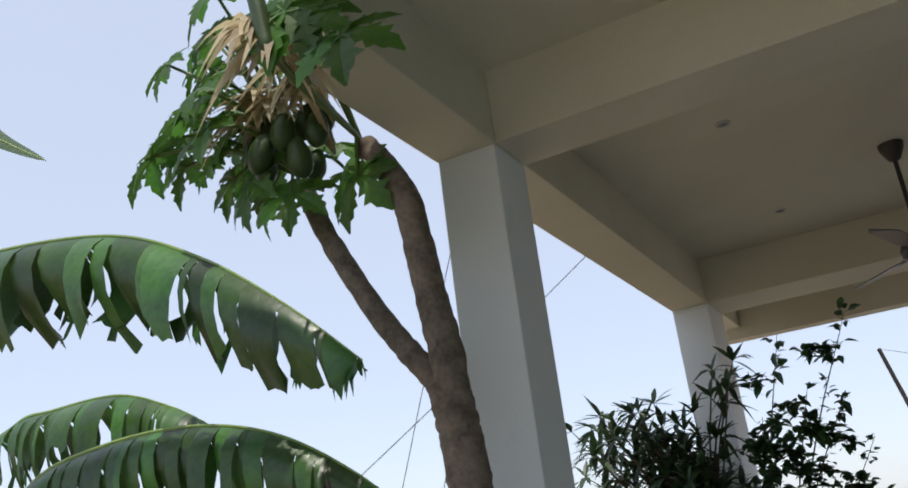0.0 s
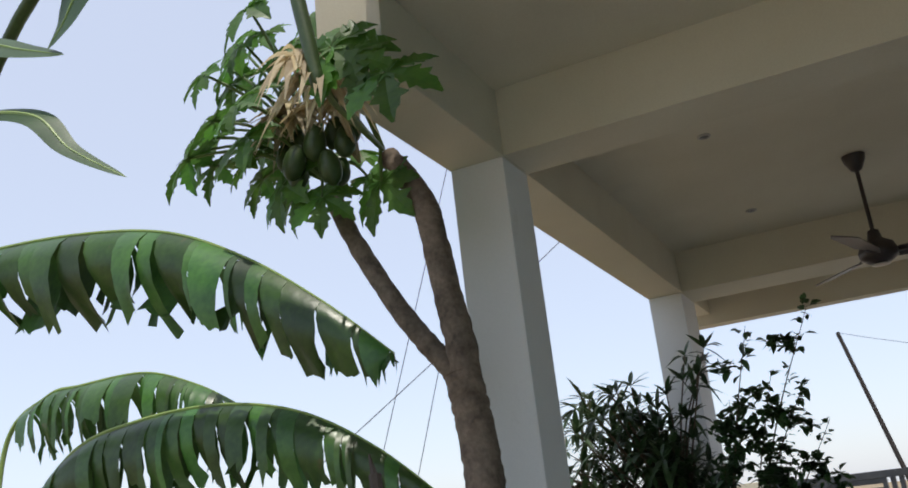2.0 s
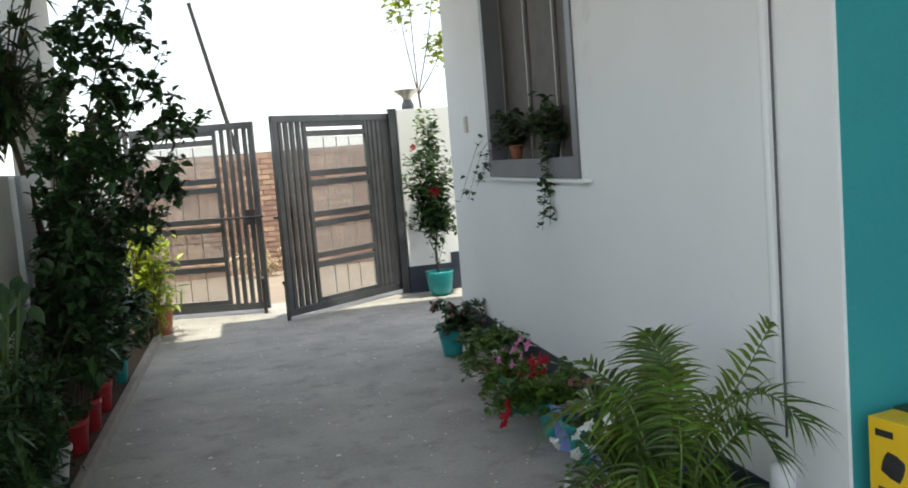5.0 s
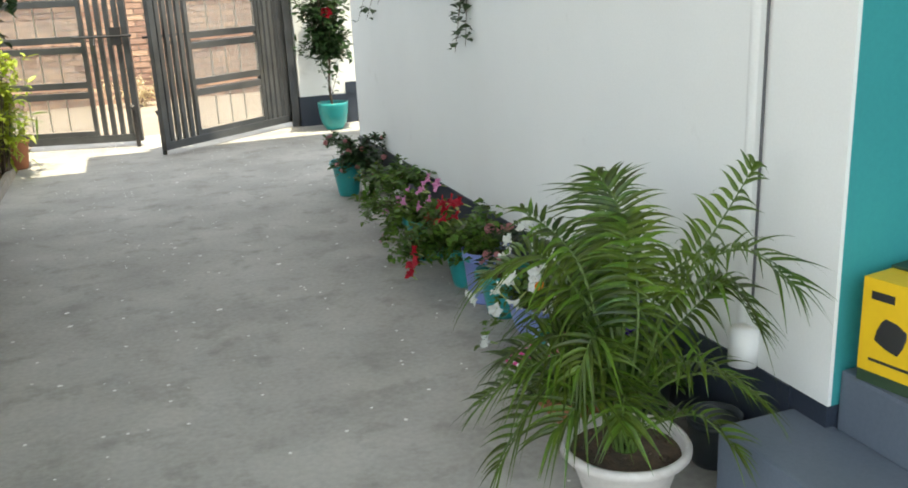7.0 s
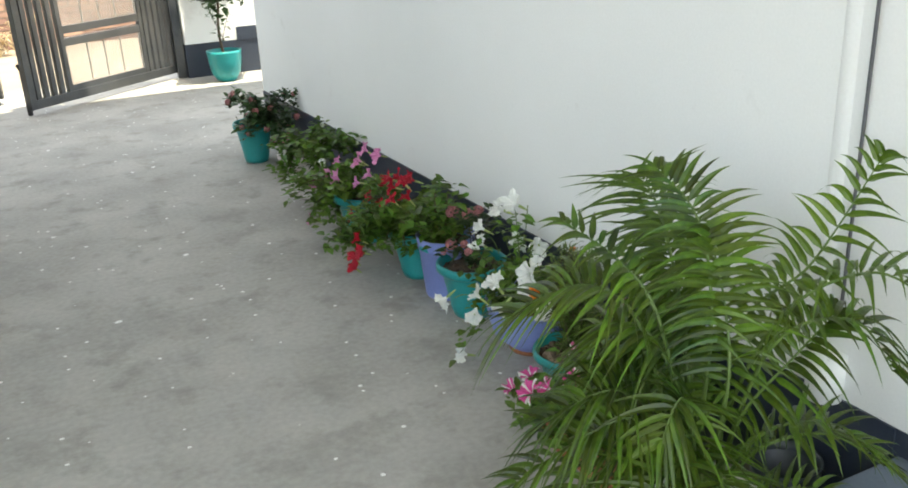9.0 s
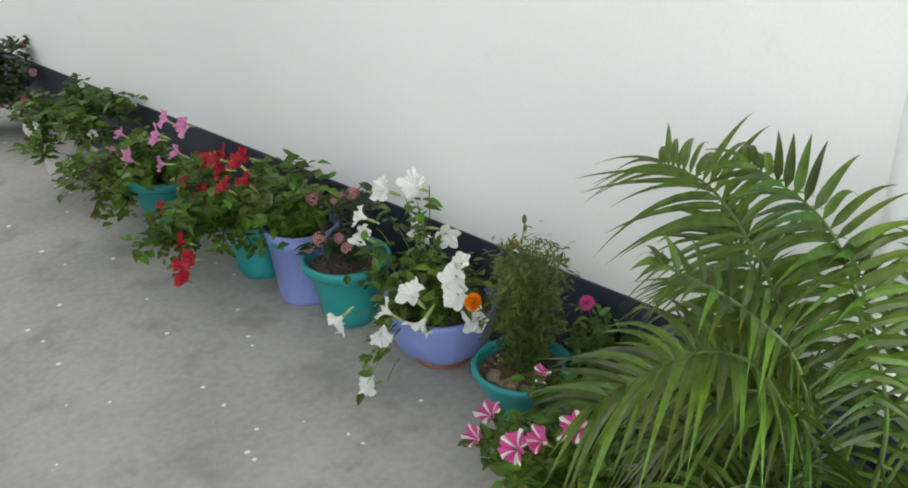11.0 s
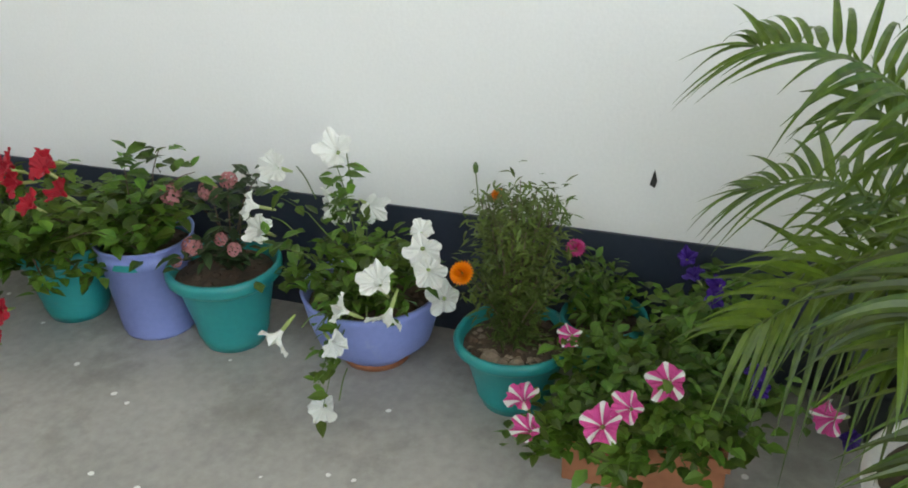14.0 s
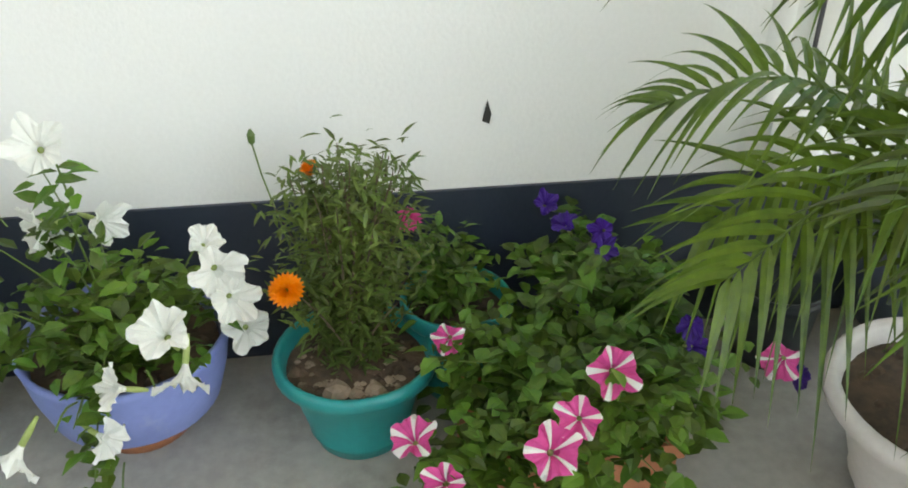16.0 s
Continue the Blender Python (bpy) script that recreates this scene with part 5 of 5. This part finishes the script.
bush(f, stems_from((0, 0, 0.08), around((0, 0, 0.09), 0.17, 26, 0.1, 0.45), 0.3), 330, 0.055, 0.75, 0.03)
tagged(part("foliage", f, M["lime"], bw), kind="stuff")

sp = thing("fence_post", "dark weathered wooden post propped on the wall", "post", at=(-3.02, 2.88, 1.587))
part("post", Shape().tube([(0, 0, 0), (-0.01, 0, 0.24), (-0.03, 0, 0.52)], [0.028, 0.026, 0.02], 8), M["wood"], sp)
part("prop", Shape().tube([(-0.07, -0.02, 0), (-0.01, -0.005, 0.17)], [0.012, 0.01], 6), M["wood"], sp)
part("split_top", Shape().tube([(-0.03, 0.0, 0.5), (-0.045, 0.0, 0.58)], [0.014, 0.003], 5), M["wood"], sp)
vn = thing("hanging_twig", "bare brown twig drooping over the wall", "twig", at=(-2.9, 2.9, 1.59))
part("twig", Shape().tube([Vector(q) for q in spline([(-0.05, 0.0, 0.0), (0.0, -0.02, 0.06), (0.1, -0.14, 0.0), (0.14, -0.16, -0.15), (0.17, -0.17, -0.33), (0.19, -0.17, -0.6)], 18)], 0.005, 5), M["twig"], vn)
f = Shape()
bush(f, [[(0.14, -0.16, -0.15), (0.17, -0.17, -0.33), (0.19, -0.17, -0.6)]], 16, 0.03, 0.5, 0.01)
tagged(part("foliage", f, M["dark"], vn), kind="stuff")


def broad_plant(name, label, at, leaves, mat, hang=False):
    """Clump of large single leaves on bare stalks: (tip, length, width)."""
    t = thing(name, label, "plant", at=at)
    o = Vector(at)
    for tip, L, wd in leaves:
        tip = Vector(tip) - o
        base = Vector((rnd.uniform(-0.04, 0.04), rnd.uniform(-0.04, 0.04), 0))
        st_ = part("stalk", Shape().tube(spline([base, base.lerp(tip, 0.6) + Vector((0, 0, 0.12)), tip], 10), [0.011 * (1 - 0.05 * i) for i in range(10)], 6), M["palm_stem"], t)
        s = Shape()
        d = (tip - base)
        d = Vector((d.x, d.y, 0.1 * d.z)).normalized() if Vector((d.x, d.y)).length > 0.03 else Vector((0.5, -0.6, 0.2))
        if hang:
            for k in range(3):
                s.leaf(tip + rv(0.02), Vector((rnd.uniform(-0.7, 0.8), -0.4 + rnd.uniform(-0.3, 0.3), -0.75)), Vector((0.3, -1, 0.3)) + rv(0.4), L * rnd.uniform(0.8, 1.15), wd, 0.15, 0.2, 9, curve=0.72)
            part("leaf", s, mat, st_, smooth=True)
            continue
        s.leaf(tip - d * L * 0.3, d + Vector((0, 0, 0.1)), Vector((0, -0.5, 1)), L, wd, 0.35, 0.18, 8, curve=0.6)
        part("leaf", s, mat, st_, smooth=True)
    return t


RUBBER = (((-2.82, 3.58, 1.3), 0.128, 0.105), ((-2.8, 3.62, 1.12), 0.120, 0.081), ((-2.74, 3.66, 1.06), 0.128, 0.081), ((-2.74, 3.95, 0.98), 0.136, 0.093), ((-2.78, 3.8, 0.88), 0.128, 0.093))
DROOPING = (((-2.78, 4.58, 1.18), 0.120, 0.062), ((-2.72, 4.62, 1.12), 0.120, 0.062), ((-2.8, 4.5, 1.12), 0.120, 0.056), ((-2.66, 4.75, 1.08), 0.120, 0.056), ((-2.74, 4.8, 1.2), 0.112, 0.056), ((-2.64, 4.9, 1.12), 0.112, 0.056), ((-2.68, 4.7, 0.96), 0.120, 0.056), ((-2.64, 4.9, 0.98), 0.120, 0.056), ((-2.7, 4.85, 1.1), 0.112, 0.056))
broad_plant("elephant_ear", "broad dark green leaves in the garden bed", (-2.95, 2.3, 0.02), (((-2.95, 2.1, 1.61), 0.34, 0.2), ((-2.75, 2.05, 1.58), 0.42, 0.16), ((-3.05, 2.05, 1.68), 0.3, 0.17), ((-2.85, 2.25, 1.50), 0.34, 0.2), ((-3.15, 2.3, 1.53), 0.3, 0.2), ((-2.72, 2.3, 1.43), 0.3, 0.18)), M["green"])
broad_plant("rubber_plant", "glossy round-leaved plant beside the column", (-2.84, 3.75, 0.04), RUBBER, M["dark"], True)
broad_plant("dark_foliage_plant", "dark drooping leaves against the boundary wall", (-2.78, 4.75, 0.04), DROOPING, M["dark"], True)


# ---- shrubs in the planting bed ----
def shrub(name, label, base, ends, leaves, size, width, mat, stem_r, lift=0.3, spread=0.06, flat=0.7, droop=0.3, keep=None):
    t = thing(name, label, "shrub", at=base)
    o = Vector(base)
    sts = []
    for e in ends:
        e = Vector(e) - o
        b = Vector((rnd.uniform(-0.05, 0.05), rnd.uniform(-0.08, 0.08), 0))
        mid = Vector((b.x + (e.x - b.x) * 0.35, b.y + (e.y - b.y) * 0.35, e.z * 0.6)) + rv(0.06)
        sts.append(spline([b, mid, e], 14))
    s = Shape()
    for p in sts:
        s.tube(p, [stem_r * (1 - 0.85 * i / 13) for i in range(14)], 6)
    tagged(part("branch_set", s, M["twig"], t), kind="stuff")
    twigs = []
    for p in sts:
        for k in range(12):
            u = rnd.randrange(3, 12)
            d = unit()
            q = p[u]
            twigs.append(spline([q, q + d * 0.1 + Vector((0, 0, 0.03)), q + d * rnd.uniform(0.1, 0.22)], 5))
        twigs.append(p[8:])
    f = Shape()
    bush(f, twigs, leaves, size, width, spread * 0.5, droop, flat=flat, keep=(lambda p: keep(p + o)) if keep else None)
    tagged(part("foliage", f, mat, t), kind="stuff")
    return t


def clear_kerb(p):
    """Foliage is trimmed back from the kerb pots and from the croton by the gate."""
    return not (p.z < 0.45 and p.x > -2.84 and p.y < 7.9) and not (p.z > 0.7 and p.y > 7.0 and p.x > -2.6) and not (0.7 < p.z < 1.3 and p.x > -2.45)


shrub("bougainvillea", "tall dark bougainvillea reaching over the driveway", (-2.76, 6.2, 0.04),
      ((-1.98, 6.2, 2.97), (-2.34, 6.1, 2.9), (-2.08, 6.2, 2.55), (-2.0, 6.25, 2.3), (-2.0, 6.3, 2.0), (-1.86, 6.2, 1.86), (-1.98, 6.2, 1.62), (-2.2, 6.2, 1.4), (-2.25, 6.1, 2.6), (-2.45, 6.0, 2.45), (-2.55, 6.3, 2.5), (-2.3, 6.4, 2.1), (-2.4, 5.9, 1.9), (-2.15, 6.0, 1.75), (-2.6, 6.0, 2.1)),
      6400, 0.072, 0.66, M["dark"], 0.011)
shrub("hedge_bush", "dense dark green bush in the planting bed", (-2.74, 6.1, 0.04), [(-2.5 + rnd.uniform(-0.25, 0.16), 6.1 + rnd.uniform(-0.7, 0.7), rnd.uniform(0.5, 1.6)) for k in range(34)], 8000, 0.09, 0.55, M["dark"], 0.007, keep=clear_kerb)
shrub("hedge_bush", "dense dark green bush in the planting bed", (-2.74, 7.5, 0.04), [(-2.55 + rnd.uniform(-0.2, 0.12), 7.5 + rnd.uniform(-0.6, 0.7), rnd.uniform(0.35, 1.5)) for k in range(26)], 4200, 0.085, 0.55, M["dark"], 0.007, keep=clear_kerb)
shrub("low_bush", "low dark foliage at the edge of the bed", (-2.76, 5.0, 0.04), [(-2.7 + rnd.uniform(-0.12, 0.16), 5.0 + rnd.uniform(-0.55, 0.6), rnd.uniform(0.2, 0.95)) for k in range(28)], 2600, 0.085, 0.35, M["dark"], 0.008)
shrub("low_bush", "dense low foliage at the corner of the bed", (-2.76, 4.1, 0.04), [(-2.74 + rnd.uniform(-0.12, 0.22), 4.05 + rnd.uniform(-0.5, 0.55), rnd.uniform(0.15, 0.85)) for k in range(40)], 5000, 0.09, 0.3, M["dark"], 0.007)
shrub("croton", "yellow-green croton lit by the sun", (-2.62, 9.25, 0.0), [(-2.6 + rnd.uniform(-0.15, 0.14), 9.25 + rnd.uniform(-0.2, 0.3), rnd.uniform(0.6, 1.12)) for k in range(20)], 1100, 0.09, 0.42, M["lime"], 0.008, spread=0.1)
shrub("strap_plant", "tuft of pale green strap leaves by the kerb", (-2.8, 4.35, 0.04), [(-2.75 + rnd.uniform(-0.15, 0.2), 4.35 + rnd.uniform(-0.25, 0.25), rnd.uniform(0.15, 0.4)) for k in range(14)], 320, 0.22, 0.09, M["palm"], 0.004, droop=0.6)

ole = thing("oleander", "oleander with long dark leaves over the boundary wall", "shrub", at=(-2.84, 6.6, 0.04))
OO = Vector(ole.location)
tips = []
for k in range(120):
    d = unit()
    tips.append(Vector((-3.32, 6.4, 2.2)) + Vector((d.x * 0.62, d.y * 0.7, d.z * 0.55)) * rnd.uniform(0.45, 1.0))
tips += [Vector((-2.72, 6.5, 2.78)), Vector((-2.66, 6.4, 2.86)), Vector((-2.8, 6.45, 2.84)), Vector((-2.7, 6.3, 2.7)), Vector((-3.5, 6.3, 1.75)), Vector((-3.3, 6.3, 1.72))]
s = Shape()
s.tube([Vector(q) - OO for q in spline([(-2.84, 6.6, 0.0), (-2.86, 6.55, 1.0), (-2.95, 6.5, 1.7), (-3.05, 6.45, 2.2)], 12)], [0.03 - 0.0015 * i for i in range(12)], 8)
part("trunk", s, M["twig"], ole)
s, f = Shape(), Shape()
for p in tips:
    q = Vector((-3.0, 6.47, 1.8)) - OO
    e = p - OO
    c = spline([q, q.lerp(e, 0.5) + rv(0.05), e], 6)
    s.tube(c, [0.009, 0.008, 0.007, 0.006, 0.005, 0.003], 5)
    axis = (c[-1] - c[-3]).normalized()
    for j in range(22):
        d = (unit() + axis * 0.7).normalized()
        f.leaf(c[-1 - (j % 3)], d, Vector((0, 0, 1)), rnd.uniform(0.12, 0.21), 0.038, rnd.uniform(0.1, 0.6), 0.2, 4)
tagged(part("branch_set", s, M["twig"], ole), kind="stuff")
tagged(part("foliage", f, M["olive"], ole), kind="stuff")
shrub("dry_bush", "dry reddish bush behind the boundary wall", (-3.7, 7.6, -0.05), [(-3.7 + rnd.uniform(-0.4, 0.4), 7.4 + rnd.uniform(-0.9, 0.6), rnd.uniform(1.5, 1.95)) for k in range(24)], 900, 0.08, 0.3, M["dusky"] if "dusky" in M else M["petal_dusky"], 0.008)
shrub("wall_plant", "dark spiky plant behind the garden wall", (-3.42, 4.1, -0.05), [(-3.4 + rnd.uniform(-0.14, 0.12), 4.1 + rnd.uniform(-0.15, 0.2), rnd.uniform(1.55, 1.95)) for k in range(12)], 220, 0.14, 0.2, M["olive"], 0.008)

# kerb pots
for k, (y, mat, lab, kind) in enumerate(((5.85, "pot_red", "red plastic pot on the kerb", "bucket"), (6.3, "pot_red", "red plastic pot on the kerb", "bucket"), (6.75, "pot_red", "red plastic pot on the kerb", "bucket"), (7.55, "pot_teal", "pale blue printed tin on the kerb", "bucket"), (5.35, "pot_white", "white plastic pot with strap leaves on the kerb", "rimmed"))):
    t = potted("kerb_pot", lab, (-2.7, y), kind, 0.085, 0.19, M[mat], group="pots on the kerb", lift=0.04)
    plant(t, (-2.7, y, 0.2), around((-2.73, y, 0.24), 0.12, 9, 0.3, 1.2), 90, 0.07, 0.35, M["dark"], M["twig"])
t = potted("terracotta_pot", "orange clay pot with a spiky plant in the sun", (-2.58, 9.7), "plain", 0.13, 0.24, M["terracotta"], group="")
plant(t, (-2.58, 9.7, 0.2), around((-2.56, 9.7, 0.28), 0.2, 10, 0.5, 1.8), 60, 0.22, 0.12, M["palm"], M["palm_stem"], spread=0.02)

# gate shrub in its round teal pot
t = potted("gate_rose", "flowering shrub in a round teal pot by the gate", (0.3, 10.14), "bowl", 0.15, 0.27, M["pot_teal"], group="")
part("trunk", Shape().tube(spline([(0, 0, 0.2), (-0.02, 0.01, 0.45), (0.01, 0, 0.75), (0.0, 0.02, 1.1)], 12), [0.014 - 0.0006 * k for k in range(12)], 7), M["twig"], t)
ends = [(0.3 + rnd.uniform(-0.3, 0.26), 10.14 + rnd.uniform(-0.24, 0.22), rnd.uniform(0.62, 1.6)) for k in range(34)] + [(0.3 + rnd.uniform(-0.06, 0.06), 10.2, rnd.uniform(1.6, 2.0)) for k in range(6)]
plant(t, (0.3, 10.14, 0.8), ends, 2100, 0.085, 0.6, M["dark"], M["twig"], 0.006, 0.08, lift=0.1)
plant(t, (0.3, 10.14, 0.35), ((0.2, 10.1, 0.62), (0.38, 10.1, 0.6)), 26, 0.07, 0.6, M["dark"], M["twig"], 0.004, 0.05, lift=0.1)
f = Shape()
bush(f, [[Vector((0.02, 0, 1.25)), Vector((-0.02, 0.05, 1.6)), Vector((0.0, 0.05, 1.95))]], 300, 0.06, 0.6, 0.13)
tagged(part("foliage", f, M["green"], t), kind="stuff")
bloom("red", (0.27, 9.96, 1.14), (-0.3, -0.9, 0.2), t, 1.7, t.location)
bloom("red", (0.1, 10.0, 1.62), (-0.3, -0.9, 0.2), t, 1.0, t.location)

# window-sill plants
t = potted("sill_plant", "trailing plant in a clay pot on the window sill", (0.045, 6.15), "plain", 0.045, 0.09, M["terracotta"], group="window-sill pots", lift=WZ0 + 0.11)
plant(t, (0.045, 6.15, 1.55), around((0.02, 6.2, 1.58), 0.26, 14, 0.0, 0.8, 0.25) + [(-0.04, 6.68, 1.36), (-0.04, 6.9, 1.26), (-0.04, 7.2, 1.16), (-0.04, 7.45, 1.14)], 420, 0.06, 0.7, M["olive"], M["twig"])
t = potted("sill_plant", "trailing plant in a dark pot on the window sill", (0.045, 5.45), "plain", 0.045, 0.09, M["pot_dark"], group="window-sill pots", lift=WZ0 + 0.11)
plant(t, (0.045, 5.45, 1.55), around((0.02, 5.55, 1.58), 0.28, 14, 0.0, 0.8, 0.25) + [(-0.045, 5.35, 1.3), (-0.04, 5.45, 1.18), (-0.04, 5.35, 1.08), (-0.04, 5.5, 1.04)], 440, 0.06, 0.75, M["olive"], M["twig"], lift=0.2)

# ---- beyond the walls ----
tr = thing("street_tree", "slender young tree with yellow-green leaves beyond the wall", "tree", at=(0.55, 12.0, -0.05))
part("trunk", Shape().tube(spline([(0.05, 0, 0), (0.1, 0, 1.4), (0.05, 0, 2.4)], 10), [0.03 - 0.0018 * i for i in range(10)], 7), M["twig"], tr)
sts = []
for e in ((-0.14, 0, 3.7), (0.05, 0.1, 4.2), (0.38, 0, 3.9), (0.45, 0.1, 3.0)):
    p = spline([(0.05, 0, 2.35), (e[0] * 0.6 + 0.02, e[1], 2.35 + (e[2] - 2.35) * 0.5), e], 9)
    part("limb", Shape().tube(p, [0.011 - 0.001 * i for i in range(9)], 5), M["twig"], tr)
    sts.append(p[5:])
f = Shape()
bush(f, sts, 620, 0.12, 0.6, 0.16)
tagged(part("crown", f, M["lime"], tr), kind="stuff")

pl = thing("leaning_pole", "thin leaning wooden pole beyond the gate", "pole", at=(-1.35, 14.9, -0.05))
part("pole", Shape().tube([(0, 0, 0), (-0.45, 0, 2.16), (-0.87, 0, 4.135)], [0.04, 0.035, 0.028], 8), M["wood"], pl)


def cable(name, label, a, b, sag, r=0.004):
    pts = [Vector(a).lerp(Vector(b), i / 16) - Vector((0, 0, sag * 4 * (i / 16) * (1 - i / 16))) for i in range(17)]
    return solid(name, Shape().tube(pts, r, 5), M["wire"], label, "cable")


cable("overhead_wire", "thin sagging overhead wire", (-2.217, 14.9, 4.08), (3.5, 13.6, 2.7), 0.25)
cable("overhead_wire", "thin sagging overhead wire", (-6.2, 11.0, 7.4), (-9.03, 11.0, -0.07), 0.0, 0.006)
cable("overhead_wire", "thin sagging overhead wire", (-7.0, 11.3, 4.2), (-8.48, 11.3, -0.07), 0.0, 0.006)
cable("overhead_wire", "thin sagging overhead wire", (-9.9, 10.0, 1.9), (-3.6, 12.6, 7.0), 0.1, 0.007)

# far houses and walls
def far_house(name, label, x0, x1, y0, y1, h, mat, windows=(), parapet=0.5, mat2=None):
    t = thing(name, label, "house", at=((x0 + x1) / 2, y0, -0.05))
    cx = (x0 + x1) / 2
    part("wall", Shape().box(x0 - cx, x1 - cx, 0, y1 - y0, 0, h), mat, t)
    part("roof", Shape().box(x0 - cx - 0.15, x1 - cx + 0.15, -0.15, y1 - y0 + 0.15, h, h + 0.14), M["house_grey"], t)
    part("roof_parapet", Shape().box(x0 - cx, x1 - cx, -0.02, 0.15, h + 0.14, h + 0.14 + parapet), mat2 or mat, t)
    for wx, wz, ww, wh in windows:
        wn = part("window", Shape().box(wx - ww / 2, wx + ww / 2, -0.03, 0.02, wz, wz + wh), M["glass_dark"], t)
        part("sill", Shape().box(wx - ww / 2 - 0.08, wx + ww / 2 + 0.08, -0.12, 0.02, wz - 0.1, wz), M["house_grey"], wn)
    return t


far_house("far_house", "white and pale blue two-storey house far off", -40.5, -36.8, 60, 66, 3.0, M["house_white"], ((-0.9, 1.0, 0.9, 1.1), (0.9, 1.0, 0.8, 1.0)), 0.9, M["house_grey"])
far_house("far_house", "pale blue stair tower of the far house", -37.4, -35.3, 59.5, 62, 5.0, M["house_blue"], ((0.0, 3.0, 0.8, 0.9),), 0.3)
far_house("far_house", "white house with a brown upper room far off", -35.3, -32.3, 62, 68, 3.3, M["house_white"], ((-0.6, 1.4, 0.8, 1.2), (0.7, 1.4, 0.7, 1.0)), 0.4)
far_house("far_house", "small brown rooftop room far off", -34.6, -33.0, 62.5, 65, 4.5, M["brick"], ((0.1, 3.9, 0.7, 0.8),), 0.2)
far_house("far_house", "grey concrete block house far off", -32.2, -29.0, 58, 64, 3.5, M["house_grey"], (), 0.1)
far_house("far_house", "raw brick house far off", -29.0, -22.0, 56, 60, 3.3, M["brick"], ((-1.5, 1.2, 0.9, 1.1), (1.6, 1.2, 0.9, 1.1)), 0.2)
far_house("far_house", "long raw brick building far off", -49.0, -40.8, 62, 68, 3.4, M["brick"], ((-2.0, 1.6, 1.0, 1.2), (1.6, 1.6, 1.0, 1.2)), 0.3)
far_house("far_house", "pale flat-roofed house on the skyline", -76.0, -72.0, 90, 96, 6.4, M["house_white"], ((-0.8, 3.6, 0.9, 1.1), (0.9, 3.6, 0.9, 1.1)), 0.4)
solid("field_wall", Shape().box(-90, -41, 54, 54.25, -0.05, 2.1), M["brick"], "long low brick wall across the field", "wall", "structure")
for k in range(14):
    bx0 = -43 + k * 1.25 + rnd.uniform(-0.4, 0.4)
    shrub("field_bush", "dusty green bush in the field", (bx0, 52 + rnd.uniform(-3, 3), -0.05), [(bx0 + rnd.uniform(-0.6, 0.6), 52 + rnd.uniform(-0.5, 0.5), rnd.uniform(0.4, 1.4)) for j in range(8)], 110, 0.3, 0.5, M["olive"], 0.02)

# clumps of low grass outside the gate
shrub("verge_weeds", "dry yellow weeds beside the lane", (-1.5, 13.9, -0.04), [(-1.5 + rnd.uniform(-0.7, 0.7), 13.9 + rnd.uniform(-0.15, 0.15), rnd.uniform(0.1, 0.4)) for k in range(18)], 260, 0.12, 0.2, M["dry_leaf"], 0.004)

# brick wall across the lane: single bricks in front of the gate, the rest joined
lane_wall = solid("lane_wall", Shape().box(-4.6, 8, 14.42, 14.6, -0.05, 1.78), M["mortar"], "rough brick wall across the lane", "wall", "structure")
bm_ = Shape().box(-0.112, 0.112, -0.02, 0.03, -0.033, 0.033).mesh("brick", M["brick"])
rest, made = Shape(), 0
for row in range(23):
    for col in range(84):
        x = -12 + 0.12 + col * 0.238 + (0.119 if row % 2 else 0)
        z = row * 0.078
        if x > 7.8 or x < -4.45:
            continue
        if -3.0 < x < -0.1 and made < 300:
            ob = part("brick", bm_, None, lane_wall)
            ob.location = (x, 14.42 + rnd.uniform(-0.006, 0.006), z)
            made += 1
        else:
            rest.box(x - 0.112, x + 0.112, 14.4, 14.45, z - 0.033, z + 0.033)
tagged(part("brickwork", rest, M["brick"], lane_wall), kind="stuff")
